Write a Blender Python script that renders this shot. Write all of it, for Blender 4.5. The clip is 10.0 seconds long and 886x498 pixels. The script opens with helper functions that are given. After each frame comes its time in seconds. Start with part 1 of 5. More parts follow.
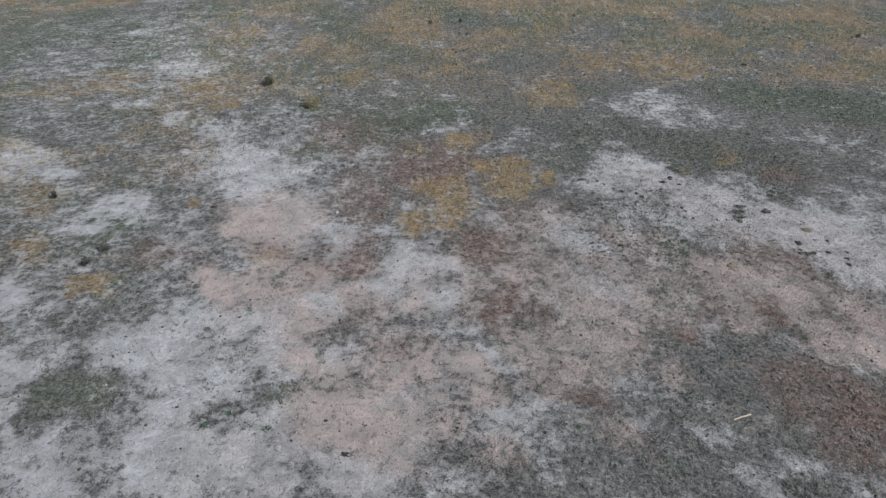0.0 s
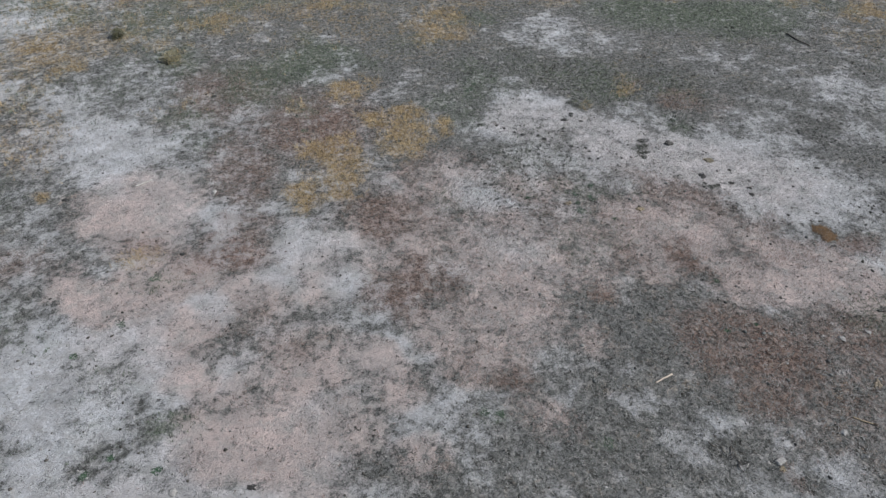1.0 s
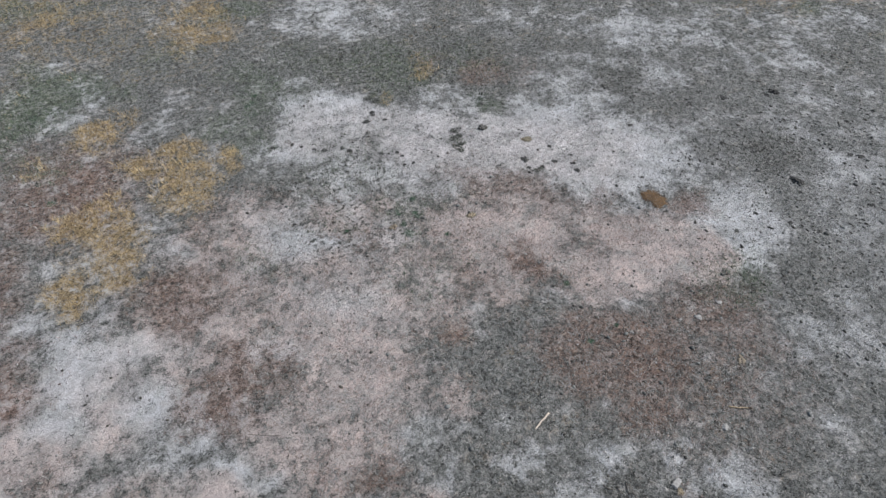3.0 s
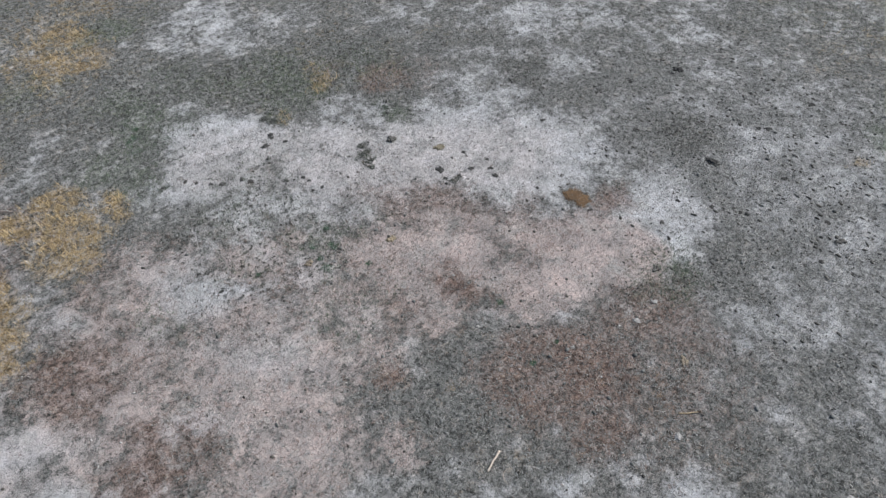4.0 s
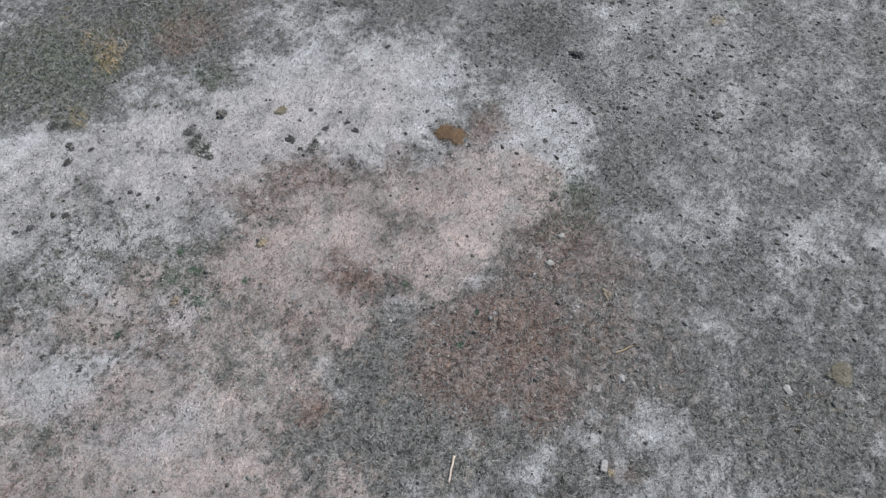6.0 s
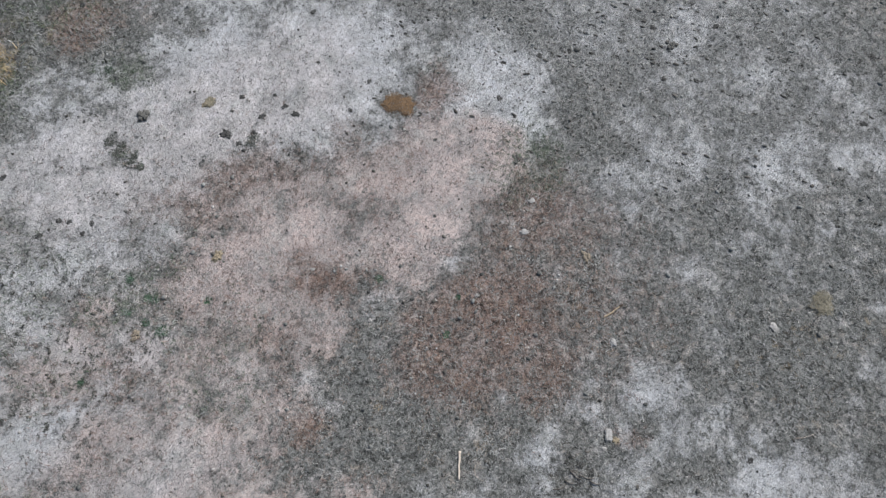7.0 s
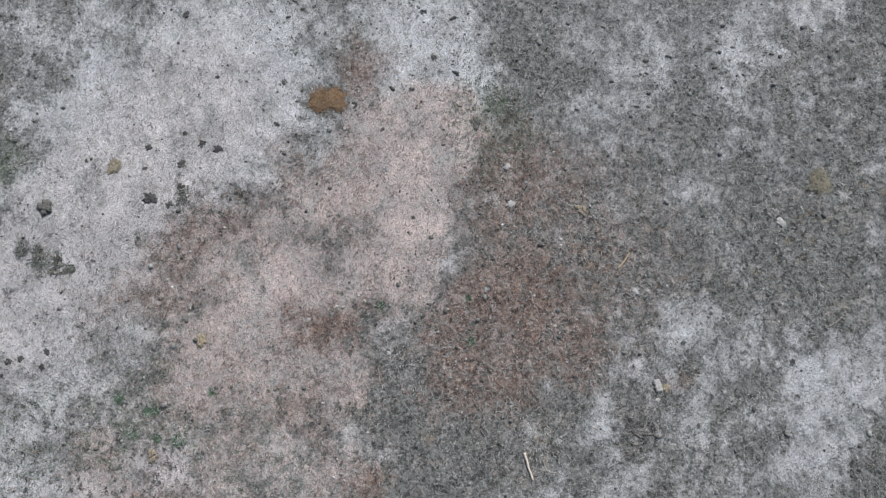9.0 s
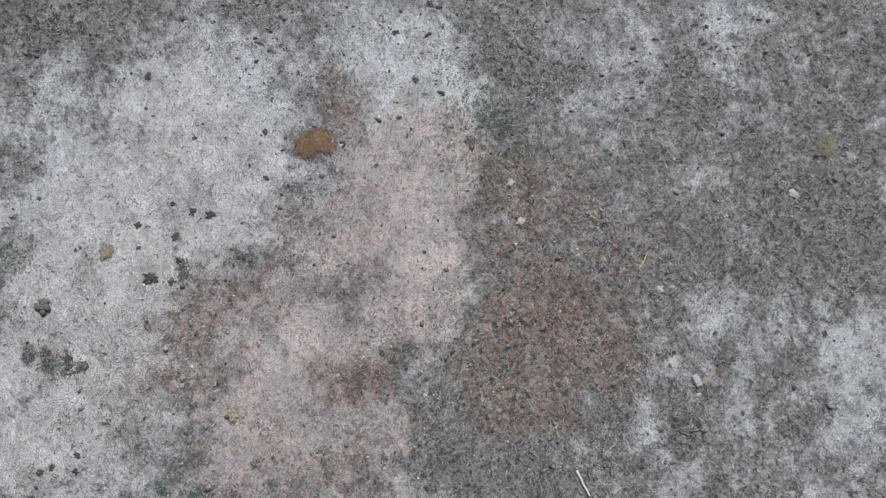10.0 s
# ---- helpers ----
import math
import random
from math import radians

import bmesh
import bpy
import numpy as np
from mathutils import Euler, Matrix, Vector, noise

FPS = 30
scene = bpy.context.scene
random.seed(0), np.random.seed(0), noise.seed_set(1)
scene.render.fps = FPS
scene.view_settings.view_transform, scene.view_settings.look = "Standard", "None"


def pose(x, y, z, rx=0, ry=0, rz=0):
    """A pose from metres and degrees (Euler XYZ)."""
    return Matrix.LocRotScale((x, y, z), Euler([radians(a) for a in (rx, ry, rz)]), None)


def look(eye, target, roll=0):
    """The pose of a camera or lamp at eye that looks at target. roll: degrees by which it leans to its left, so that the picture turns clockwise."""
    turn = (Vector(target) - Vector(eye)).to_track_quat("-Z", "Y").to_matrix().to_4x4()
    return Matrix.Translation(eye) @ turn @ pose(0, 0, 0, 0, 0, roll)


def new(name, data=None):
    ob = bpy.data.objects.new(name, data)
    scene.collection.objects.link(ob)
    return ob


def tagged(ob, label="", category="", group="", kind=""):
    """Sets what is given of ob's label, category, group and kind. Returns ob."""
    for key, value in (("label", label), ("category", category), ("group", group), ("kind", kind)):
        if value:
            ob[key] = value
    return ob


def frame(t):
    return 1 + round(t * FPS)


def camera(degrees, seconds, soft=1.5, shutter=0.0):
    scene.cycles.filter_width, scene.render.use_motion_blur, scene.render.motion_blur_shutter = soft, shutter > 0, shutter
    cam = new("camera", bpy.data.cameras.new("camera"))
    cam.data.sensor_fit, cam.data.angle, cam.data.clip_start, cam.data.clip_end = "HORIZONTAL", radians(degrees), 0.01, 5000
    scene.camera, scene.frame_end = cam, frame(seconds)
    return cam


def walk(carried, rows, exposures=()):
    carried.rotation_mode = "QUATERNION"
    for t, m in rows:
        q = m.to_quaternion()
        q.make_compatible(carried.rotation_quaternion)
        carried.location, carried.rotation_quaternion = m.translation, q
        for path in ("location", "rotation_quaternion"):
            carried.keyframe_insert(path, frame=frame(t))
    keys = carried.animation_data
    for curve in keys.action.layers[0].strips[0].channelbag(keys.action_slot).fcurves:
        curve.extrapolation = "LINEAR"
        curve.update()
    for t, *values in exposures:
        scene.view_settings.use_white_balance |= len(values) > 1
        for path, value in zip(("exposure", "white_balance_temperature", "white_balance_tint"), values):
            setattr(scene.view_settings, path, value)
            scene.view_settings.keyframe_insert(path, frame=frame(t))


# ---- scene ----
METRES, EYE, TILT, LEAN, TURN = 14.4, 10.233, -34.79, -0.373, 0.0
cam = camera(69.0, 10.0, soft=1.25)
ROWS = [
    (0.0, 0.0, 0.0, 0.0, 0.0, 0.0, 0.0),
    (0.5, 0.0121, 0.053, 0.0443, -4.12, -3.69, 2.86),
    (1.0, 0.0287, 0.1003, 0.0835, -8.25, -7.46, 5.8),
    (1.5, 0.0456, 0.1474, 0.1181, -12.34, -11.1, 8.68),
    (2.0, 0.0665, 0.1903, 0.1473, -16.44, -13.47, 11.42),
    (2.5, 0.0927, 0.2262, 0.1742, -20.69, -14.27, 14.05),
    (3.0, 0.1213, 0.2581, 0.1975, -24.97, -15.3, 16.69),
    (4.5, 0.204, 0.3492, 0.2629, -38.64, -23.99, 23.78),
    (5.0, 0.2314, 0.3773, 0.284, -43.45, -28.98, 25.83),
    (5.5, 0.2605, 0.4052, 0.3031, -48.45, -34.19, 27.71),
    (6.0, 0.2898, 0.4334, 0.3209, -53.62, -39.85, 29.36),
    (7.5, 0.3922, 0.5139, 0.3746, -70.1, -58.82, 32.8),
    (8.0, 0.4297, 0.5382, 0.3881, -75.8, -65.1, 33.54),
    (8.5, 0.4694, 0.5603, 0.4005, -81.6, -71.27, 34.02),
    (9.0, 0.5107, 0.5799, 0.4101, -87.42, -77.34, 34.24),
    (9.5, 0.5535, 0.597, 0.4175, -93.28, -83.34, 34.2),
    (10.0, 0.5986, 0.6107, 0.4237, -99.19, -87.81, 33.84),
]
walk(cam, [(t, pose(0, 0, EYE, TILT, LEAN, TURN) @ pose(METRES * x, METRES * y, METRES * z, 90 + pitch, roll, yaw)) for t, x, y, z, yaw, pitch, roll in ROWS],
     exposures=[(0.0, 0.06), (2.5, 0.34), (5.0, 0.46), (7.5, 0.50), (10.0, 0.53)])

# ---- daylight: high summer sun from a clear sky ----
SUN_HEIGHT, SUN_BEARING = 46.0, 110.0          # degrees; bearing clockwise from +y
world = bpy.data.worlds.new("sky")
scene.world = world
world.use_nodes = True
sky = world.node_tree.nodes.new("ShaderNodeTexSky")
sky.sky_type, sky.sun_disc = "NISHITA", False
sky.sun_elevation, sky.sun_rotation = radians(SUN_HEIGHT), radians(SUN_BEARING)
background = world.node_tree.nodes["Background"]
background.inputs["Strength"].default_value = 0.09
world.node_tree.links.new(sky.outputs["Color"], background.inputs["Color"])
sun = new("sun", bpy.data.lights.new("sun", "SUN"))
sun.data.energy, sun.data.angle, sun.data.color = 4.6, radians(0.53), (1.0, 0.975, 0.95)
_b, _h = radians(SUN_BEARING), radians(SUN_HEIGHT)
sun_from = Vector((math.sin(_b) * math.cos(_h), math.cos(_b) * math.cos(_h), math.sin(_h)))
sun.matrix_world = look(sun_from * 60 + Vector((8, 12, 0)), (8, 12, 0))


# ---- smooth random fields, for the lie of the land and its cover ----
def lattice(ix, iy, seed):
    h = (ix.astype(np.int64) * 374761393 + iy.astype(np.int64) * 668265263 + seed * 974634777) & 0xFFFFFFFF
    h = ((h ^ (h >> 13)) * 1274126177) & 0xFFFFFFFF
    return ((h ^ (h >> 16)) & 0xFFFFFF) / float(0xFFFFFF)


def value_noise(x, y, size, seed):
    """Smooth gradient noise, about 0 to 1, with features of that size in metres."""
    u, v = x / size + 517.3, y / size + 291.7
    i, j = np.floor(u), np.floor(v)
    a, b = u - i, v - j
    p, q = a * a * a * (a * (6 * a - 15) + 10), b * b * b * (b * (6 * b - 15) + 10)

    def slope(di, dj):
        turn = lattice(i + di, j + dj, seed) * 2 * math.pi
        return np.cos(turn) * (a - di) + np.sin(turn) * (b - dj)

    low = slope(0, 0) * (1 - p) + slope(1, 0) * p
    high = slope(0, 1) * (1 - p) + slope(1, 1) * p
    return 0.5 + 0.75 * (low * (1 - q) + high * q)


def rough_noise(x, y, size, seed, octaves=4, fall=0.55):
    total, weight, out = 0.0, 1.0, 0.0
    for k in range(octaves):
        c, s = math.cos(0.5 + 1.1 * k), math.sin(0.5 + 1.1 * k)
        out = out + weight * value_noise(c * x - s * y, s * x + c * y, size / 2 ** k, seed + 17 * k)
        total += weight
        weight *= fall
    return out / total


def ground_height(x, y):
    near = np.exp(-((x - 8) ** 2 + (y - 14) ** 2) / 60 ** 2)
    lumps = np.abs(value_noise(x, y, 0.23, 23) - 0.5) * 0.030 + (value_noise(x, y, 0.13, 29) - 0.5) * 0.026
    return ((rough_noise(x, y, 5.0, 3, 3) - 0.5) * 0.10 + (rough_noise(x, y, 0.9, 11, 2) - 0.5) * 0.05 + lumps) * near


# ---- patches of the pasture: middle x, y, half length, half width, turn in degrees, how marked ----
PALE_A = [(6.7, 7.6, 0.42, 0.35, 5, 0.6), (9.9, 10.4, 0.99, 0.49, 160, 0.32), (10.4, 10.5, 0.69, 0.56, 141, 0.32), (10.8, 10.7, 1.41, 0.85, 8, 0.28), (-0.7, 8, 0.79, 0.43, 167, 0.5),
    (0, 14, 0.91, 0.52, 141, 0.6), (0.1, 12.6, 0.7, 0.51, 115, 0.6), (0.8, 13.7, 0.67, 0.35, 125, 0.6), (1.5, 13.9, 0.74, 0.35, 124, 0.8), (2.5, 12.5, 0.67, 0.38, 128, 0.6),
    (2.7, 14.8, 0.55, 0.38, 103, 0.6), (3, 13.3, 0.83, 0.44, 119, 0.5), (3.3, 15.4, 0.65, 0.44, 113, 0.5), (3.5, 16.2, 1, 0.6, 119, 0.55), (3.6, 11.2, 0.57, 0.37, 127, 0.4)]
PALE_B = [(3.6, 13.6, 0.9, 0.52, 123, 0.5), (3.7, 15.4, 1.03, 0.62, 114, 0.5), (4, 16.3, 0.74, 0.53, 111, 0.5), (4.3, 13, 0.97, 0.58, 118, 0.5), (4.8, 12.6, 0.74, 0.56, 121, 0.5),
    (5.1, 13.3, 0.73, 0.45, 124, 0.4), (5.2, 13.8, 0.54, 0.42, 91, 0.4), (5.3, 8.4, 0.41, 0.33, 165, 0.5), (5.4, 18.6, 1.02, 0.63, 118, 0.8), (5.5, 18.4, 1.25, 1.04, 144, 0.8),
    (5.6, 15.7, 0.58, 0.43, 45, 0.5), (6, 17, 0.75, 0.49, 153, 0.5), (6, 14.4, 0.61, 0.41, 88, 0.5), (6.1, 7.3, 0.59, 0.4, 165, 0.6), (6.1, 12.6, 0.61, 0.42, 89, 0.5)]
PALE_C = [(6.4, 4.5, 0.54, 0.43, 91, 0.6), (6.4, 7.3, 0.42, 0.35, 166, 0.6), (6.5, 16.4, 0.58, 0.38, 96, 0.6), (7.4, 4.3, 0.53, 0.44, 156, 0.6), (7.5, 17.2, 0.69, 0.54, 56, 0.6),
    (7.5, 3.3, 0.53, 0.32, 114, 0.6), (7.6, 7, 0.42, 0.3, 175, 0.4), (7.7, 5.7, 0.55, 0.51, 122, 0.5), (8, 4.9, 0.47, 0.43, 122, 0.4), (8.3, 16.2, 0.54, 0.5, 49, 0.5),
    (8.3, 5.1, 0.55, 0.36, 0, 0.4), (8.3, 6.3, 0.56, 0.36, 139, 0.6), (8.4, 17, 0.63, 0.58, 45, 0.6), (8.4, 6.2, 0.64, 0.45, 86, 0.6), (8.4, 3, 0.46, 0.34, 123, 0.4)]
PALE_D = [(8.5, 6.1, 0.56, 0.45, 121, 0.5), (8.8, 17.7, 1.44, 0.84, 156, 0.7), (8.9, 17.5, 1.04, 0.68, 98, 0.8), (9.2, 15.5, 0.45, 0.43, 42, 0.6), (9.7, 16.3, 0.55, 0.51, 39, 0.7),
    (10.1, 15.9, 1.05, 0.59, 103, 0.8), (10.1, 18.6, 1.61, 1.26, 30, 0.7), (10.7, 16, 1.42, 1.04, 165, 0.9), (10.8, 15.9, 0.99, 0.82, 74, 0.9), (10.8, 16.2, 2.04, 1.16, 179, 0.9),
    (10.9, 11.1, 1.31, 0.71, 162, 0.36), (11.1, 17.2, 0.74, 0.36, 179, 0.5), (11.1, 10.8, 0.72, 0.6, 145, 0.32), (11.2, 15.1, 2.01, 0.97, 130, 0.9), (11.3, 13.8, 0.82, 0.47, 81, 0.8)]
PALE_E = [(11.3, 13.3, 0.53, 0.49, 87, 0.8), (11.4, 15.8, 1.41, 0.77, 104, 0.9), (11.5, 17.3, 1.14, 0.88, 123, 0.6), (11.9, 14.8, 1.2, 1.04, 73, 0.9), (11.9, 14.1, 1.71, 1.15, 17, 1),
    (12.2, 10.9, 0.68, 0.34, 43, 0.28), (12.5, 13.7, 1.32, 1.05, 101, 0.7), (12.5, 14, 1.84, 1.19, 166, 1), (12.8, 10.6, 0.57, 0.49, 84, 0.6), (13.1, 16.4, 1.34, 0.87, 164, 0.5),
    (13.2, 13.4, 0.84, 0.59, 81, 0.6), (13.2, 14.7, 1.12, 0.85, 132, 0.7), (13.3, 5, 0.58, 0.41, 86, 0.4), (13.3, 11, 1.15, 0.74, 173, 0.8), (13.5, 14.3, 0.84, 0.5, 81, 0.5)]
PALE_F = [(13.5, 11, 1.11, 0.88, 19, 0.7), (13.7, 10.5, 0.6, 0.57, 176, 0.6), (13.7, 10.8, 0.68, 0.66, 166, 0.6), (13.9, 4.9, 0.65, 0.51, 166, 0.5), (14, 11.5, 0.83, 0.45, 16, 0.5),
    (14, 3.8, 0.7, 0.57, 144, 0.4), (15.3, 5.9, 1.03, 0.63, 6, 0.4), (15.7, 9.4, 1.13, 0.88, 159, 0.4), (16, 7.3, 1.06, 0.72, 174, 0.5), (16.9, 10.6, 1.22, 0.9, 6, 0.5),
    (-6.2, 11.4, 0.79, 0.49, 142, 0.8), (-6.2, 11.8, 0.92, 0.61, 126, 0.7), (-5.9, 10.1, 0.9, 0.53, 123, 0.6), (-5.6, 7.9, 0.93, 0.64, 138, 0.8), (-5.4, 9.2, 0.73, 0.47, 135, 0.7)]
PALE_G = [(-5.4, 11.8, 0.89, 0.57, 151, 0.5), (-5, 7.2, 0.63, 0.34, 172, 0.7), (-4.4, 9.7, 0.68, 0.45, 148, 0.6), (-4.4, 16.3, 1.32, 0.81, 110, 0.5), (-4.3, 7.9, 0.88, 0.51, 172, 0.8),
    (-3.9, 12, 0.92, 0.64, 121, 0.7), (-3.7, 10.9, 0.97, 0.67, 149, 0.5), (-3.6, 10.6, 0.96, 0.69, 124, 0.6), (-3, 15.6, 0.66, 0.41, 132, 0.7), (-3, 8.5, 0.92, 0.53, 161, 0.6),
    (-2.9, 12.2, 0.78, 0.49, 111, 0.8), (-2.8, 14.4, 0.69, 0.45, 118, 0.8), (-2.7, 8.7, 0.83, 0.69, 152, 0.7), (-2, 10.3, 0.8, 0.54, 158, 0.4), (-1.6, 9.9, 0.68, 0.51, 153, 0.4)]
PALE_H = [(-1.4, 7.4, 0.84, 0.48, 177, 0.7), (-1.3, 12.9, 0.74, 0.42, 138, 0.6), (-1.3, 11.3, 0.75, 0.6, 147, 0.4), (-1.1, 9.1, 0.86, 0.61, 160, 0.5), (-1, 13.9, 1.04, 0.7, 110, 0.7),
    (6.2, 19.3, 2.15, 1.07, 73, 0.7), (6.2, 20.8, 1.42, 0.96, 66, 0.6), (6.3, 20.2, 1.23, 0.99, 79, 0.8), (6.9, 19.5, 1.62, 0.92, 122, 0.9), (8.1, 24.9, 1.63, 1, 117, 0.6),
    (8.7, 23.7, 1.92, 0.81, 155, 0.7), (9.6, 24.4, 1.6, 0.55, 128, 0.6), (9.7, 22.8, 1.53, 1.09, 40, 0.7), (10.3, 23.7, 1.78, 1.42, 14, 0.6), (12.1, 19.4, 1.59, 1.09, 9, 0.5)]
PALE_I = [(12.2, 18.5, 1.4, 0.97, 163, 0.5), (13, 21.3, 1.53, 0.79, 158, 0.6), (13.2, 20.2, 1.28, 0.82, 125, 0.5), (13.5, 18, 1.97, 1.31, 13, 0.5), (13.8, 18.6, 1.25, 0.79, 128, 0.5),
    (14, 21.9, 2.14, 1.29, 24, 0.5), (15.8, 17.2, 1.59, 0.83, 131, 0.4), (15.9, 16.5, 1.42, 0.92, 169, 0.5), (17.1, 19, 1.85, 0.98, 43, 0.6), (17.5, 8.8, 1.5, 1.11, 161, 0.4),
    (18.4, 18, 2, 1.41, 178, 0.5), (20, 10.7, 1.9, 1.24, 143, 0.4), (-10.7, 12.4, 1.05, 0.47, 128, 0.8), (-10.3, 16, 0.85, 0.44, 171, 0.7), (-9.6, 16.8, 1.22, 0.83, 144, 0.8)]
PALE_J = [(-9.3, 9.9, 0.99, 0.41, 126, 0.8), (-8.7, 8.7, 0.83, 0.2, 121, 0.8), (-8.4, 22.5, 1.7, 0.95, 117, 0.5), (-8.2, 19.7, 1.49, 0.94, 129, 0.5), (-7, 10.7, 0.99, 0.66, 155, 0.9),
    (-6.9, 20.1, 1.45, 0.89, 118, 0.7), (-6.8, 19.8, 1.76, 1.1, 114, 0.8), (-6.1, 18.5, 1.29, 0.84, 120, 0.7), (-5.9, 17.4, 0.85, 0.58, 143, 0.7), (-5.1, 19.2, 1.03, 0.72, 122, 0.6),
    (-4.5, 19.4, 0.75, 0.56, 137, 0.6), (0.1, 23, 0.88, 0.57, 138, 0.7), (0.2, 23, 0.6, 0.5, 152, 0.6), (0.2, 25.8, 0.71, 0.62, 5, 0.7), (0.4, 25.8, 0.98, 0.68, 133, 0.7)]
PALE_K = [(0.8, 24.3, 0.83, 0.68, 157, 0.7), (0.9, 24.3, 0.68, 0.57, 8, 0.8), (1, 23.8, 0.72, 0.47, 141, 0.8), (8.5, 25, 2.16, 1.72, 61, 0.7), (8.5, 25, 1.99, 1.46, 51, 0.7),
    (-14.7, 20.1, 2.05, 0.98, 128, 0.8), (-13.1, 19.3, 1.11, 0.69, 151, 0.7), (-12.7, 25.2, 0.87, 0.57, 161, 0.8), (-10.4, 23.6, 0.88, 0.41, 115, 0.9), (-10.3, 23.6, 0.68, 0.32, 116, 0.6),
    (-0.6, 33, 1.16, 0.74, 1, 0.6), (-11.6, 29.5, 1.73, 1.28, 151, 0.9), (-11.3, 29.9, 1.56, 0.99, 142, 0.6), (4.6, 39, 1.34, 0.97, 9, 0.5), (-15.7, 34.8, 0.81, 0.56, 157, 0.8)]
PALE = PALE_A + PALE_B + PALE_C + PALE_D + PALE_E + PALE_F + PALE_G + PALE_H + PALE_I + PALE_J + PALE_K
TAN_A = [(5, 10, 0.54, 0.38, 158, 0.5), (5.7, 11.8, 0.51, 0.43, 112, 0.5), (7.2, 12.5, 0.59, 0.54, 55, 0.6), (7.4, 12.5, 0.44, 0.42, 58, 0.6), (7.4, 11.9, 0.75, 0.51, 160, 0.7),
    (8.8, 12, 0.36, 0.35, 19, 0.5), (8.8, 12.7, 0.59, 0.52, 91, 0.6), (8.9, 12.8, 0.45, 0.44, 42, 0.7), (9.1, 11.3, 0.9, 0.54, 82, 0.45), (9.3, 11.7, 0.94, 0.74, 139, 0.5),
    (9.3, 11.1, 0.55, 0.54, 21, 0.5), (10.1, 10.6, 0.74, 0.54, 173, 0.7), (10.1, 10.8, 0.74, 0.73, 176, 0.75), (10.2, 10.7, 0.66, 0.6, 15, 0.8), (10.2, 11.4, 0.56, 0.38, 87, 0.5)]
TAN_B = [(10.4, 11.6, 0.54, 0.46, 81, 0.8), (10.4, 10.8, 1.57, 0.64, 173, 0.5), (10.5, 11.4, 0.51, 0.46, 104, 0.8), (10.5, 10.9, 0.85, 0.65, 179, 0.6), (-0.6, 10.4, 0.93, 0.71, 158, 0.4),
    (-0.5, 12.6, 0.82, 0.6, 130, 0.32), (-0.1, 8.7, 0.73, 0.59, 159, 0.4), (0.3, 13.8, 0.98, 0.71, 135, 0.32), (0.3, 13.9, 1.07, 0.82, 95, 0.28), (0.6, 10.3, 0.6, 0.41, 144, 0.5),
    (0.9, 9.6, 0.56, 0.53, 140, 0.4), (1.1, 7.8, 0.5, 0.44, 165, 0.4), (1.3, 13.5, 0.89, 0.73, 9, 0.6), (1.3, 14.2, 1.04, 0.71, 152, 0.45), (2.2, 10.6, 0.8, 0.53, 143, 0.5)]
TAN_C = [(2.5, 9.8, 0.69, 0.58, 176, 0.5), (2.6, 15.9, 0.82, 0.58, 145, 0.36), (2.7, 13.4, 0.84, 0.48, 152, 0.36), (2.7, 13.8, 0.83, 0.59, 139, 0.3), (3, 10, 0.62, 0.47, 152, 0.5),
    (3, 16.4, 1.08, 0.79, 80, 0.36), (3, 16, 1.26, 0.98, 71, 0.36), (3.1, 11, 0.65, 0.51, 149, 0.7), (3.3, 12.5, 1.03, 0.81, 136, 0.36), (3.4, 11.1, 1.14, 0.86, 159, 0.5),
    (3.4, 11, 0.94, 0.71, 143, 0.6), (3.5, 8.4, 0.57, 0.4, 156, 0.5), (3.6, 13.8, 1.18, 0.93, 156, 0.3), (3.8, 12.2, 1.08, 1.01, 112, 0.24), (4, 12.1, 0.9, 0.7, 72, 0.42)]
TAN_D = [(4, 13.9, 1.14, 0.87, 149, 0.24), (4.3, 11.9, 0.58, 0.39, 123, 0.36), (4.5, 14, 0.64, 0.44, 116, 0.36), (4.9, 13.6, 0.77, 0.53, 153, 0.36), (5.1, 12.5, 1.01, 0.87, 166, 0.3),
    (5.3, 15.4, 0.83, 0.62, 152, 0.4), (6.1, 13, 0.89, 0.66, 127, 0.24), (7.2, 14, 0.66, 0.29, 105, 0.5), (7.4, 13.6, 0.94, 0.74, 126, 0.4), (7.7, 13.5, 0.61, 0.43, 80, 0.7),
    (7.9, 13.5, 0.84, 0.76, 13, 0.6), (8, 13.3, 0.69, 0.56, 119, 0.7), (8.1, 13.4, 0.78, 0.41, 105, 0.6), (9.2, 13.3, 1.48, 0.83, 135, 0.5), (9.7, 14.2, 0.28, 0.26, 32, 0.5)]
TAN_E = [(10.9, 11.6, 0.46, 0.38, 83, 0.5), (11.4, 10.6, 0.66, 0.65, 176, 0.7), (11.4, 11, 0.75, 0.69, 87, 0.6), (11.4, 10.7, 0.95, 0.83, 174, 0.85), (11.5, 10.4, 0.59, 0.42, 16, 0.6),
    (-6.1, 13.6, 0.73, 0.48, 141, 0.4), (-5.4, 12.8, 0.61, 0.41, 129, 0.5), (-5.1, 15.3, 0.87, 0.52, 158, 0.8), (-5, 16.2, 1.67, 1.26, 121, 0.9), (-4.8, 16.4, 1.28, 0.9, 146, 0.8),
    (-4.4, 13, 0.87, 0.62, 135, 0.5), (-4.1, 13.2, 0.8, 0.66, 141, 0.6), (-3.5, 13.6, 0.89, 0.67, 132, 0.5), (-3.5, 13.6, 0.89, 0.67, 132, 0.6), (-3.3, 11.5, 0.77, 0.57, 143, 0.5)]
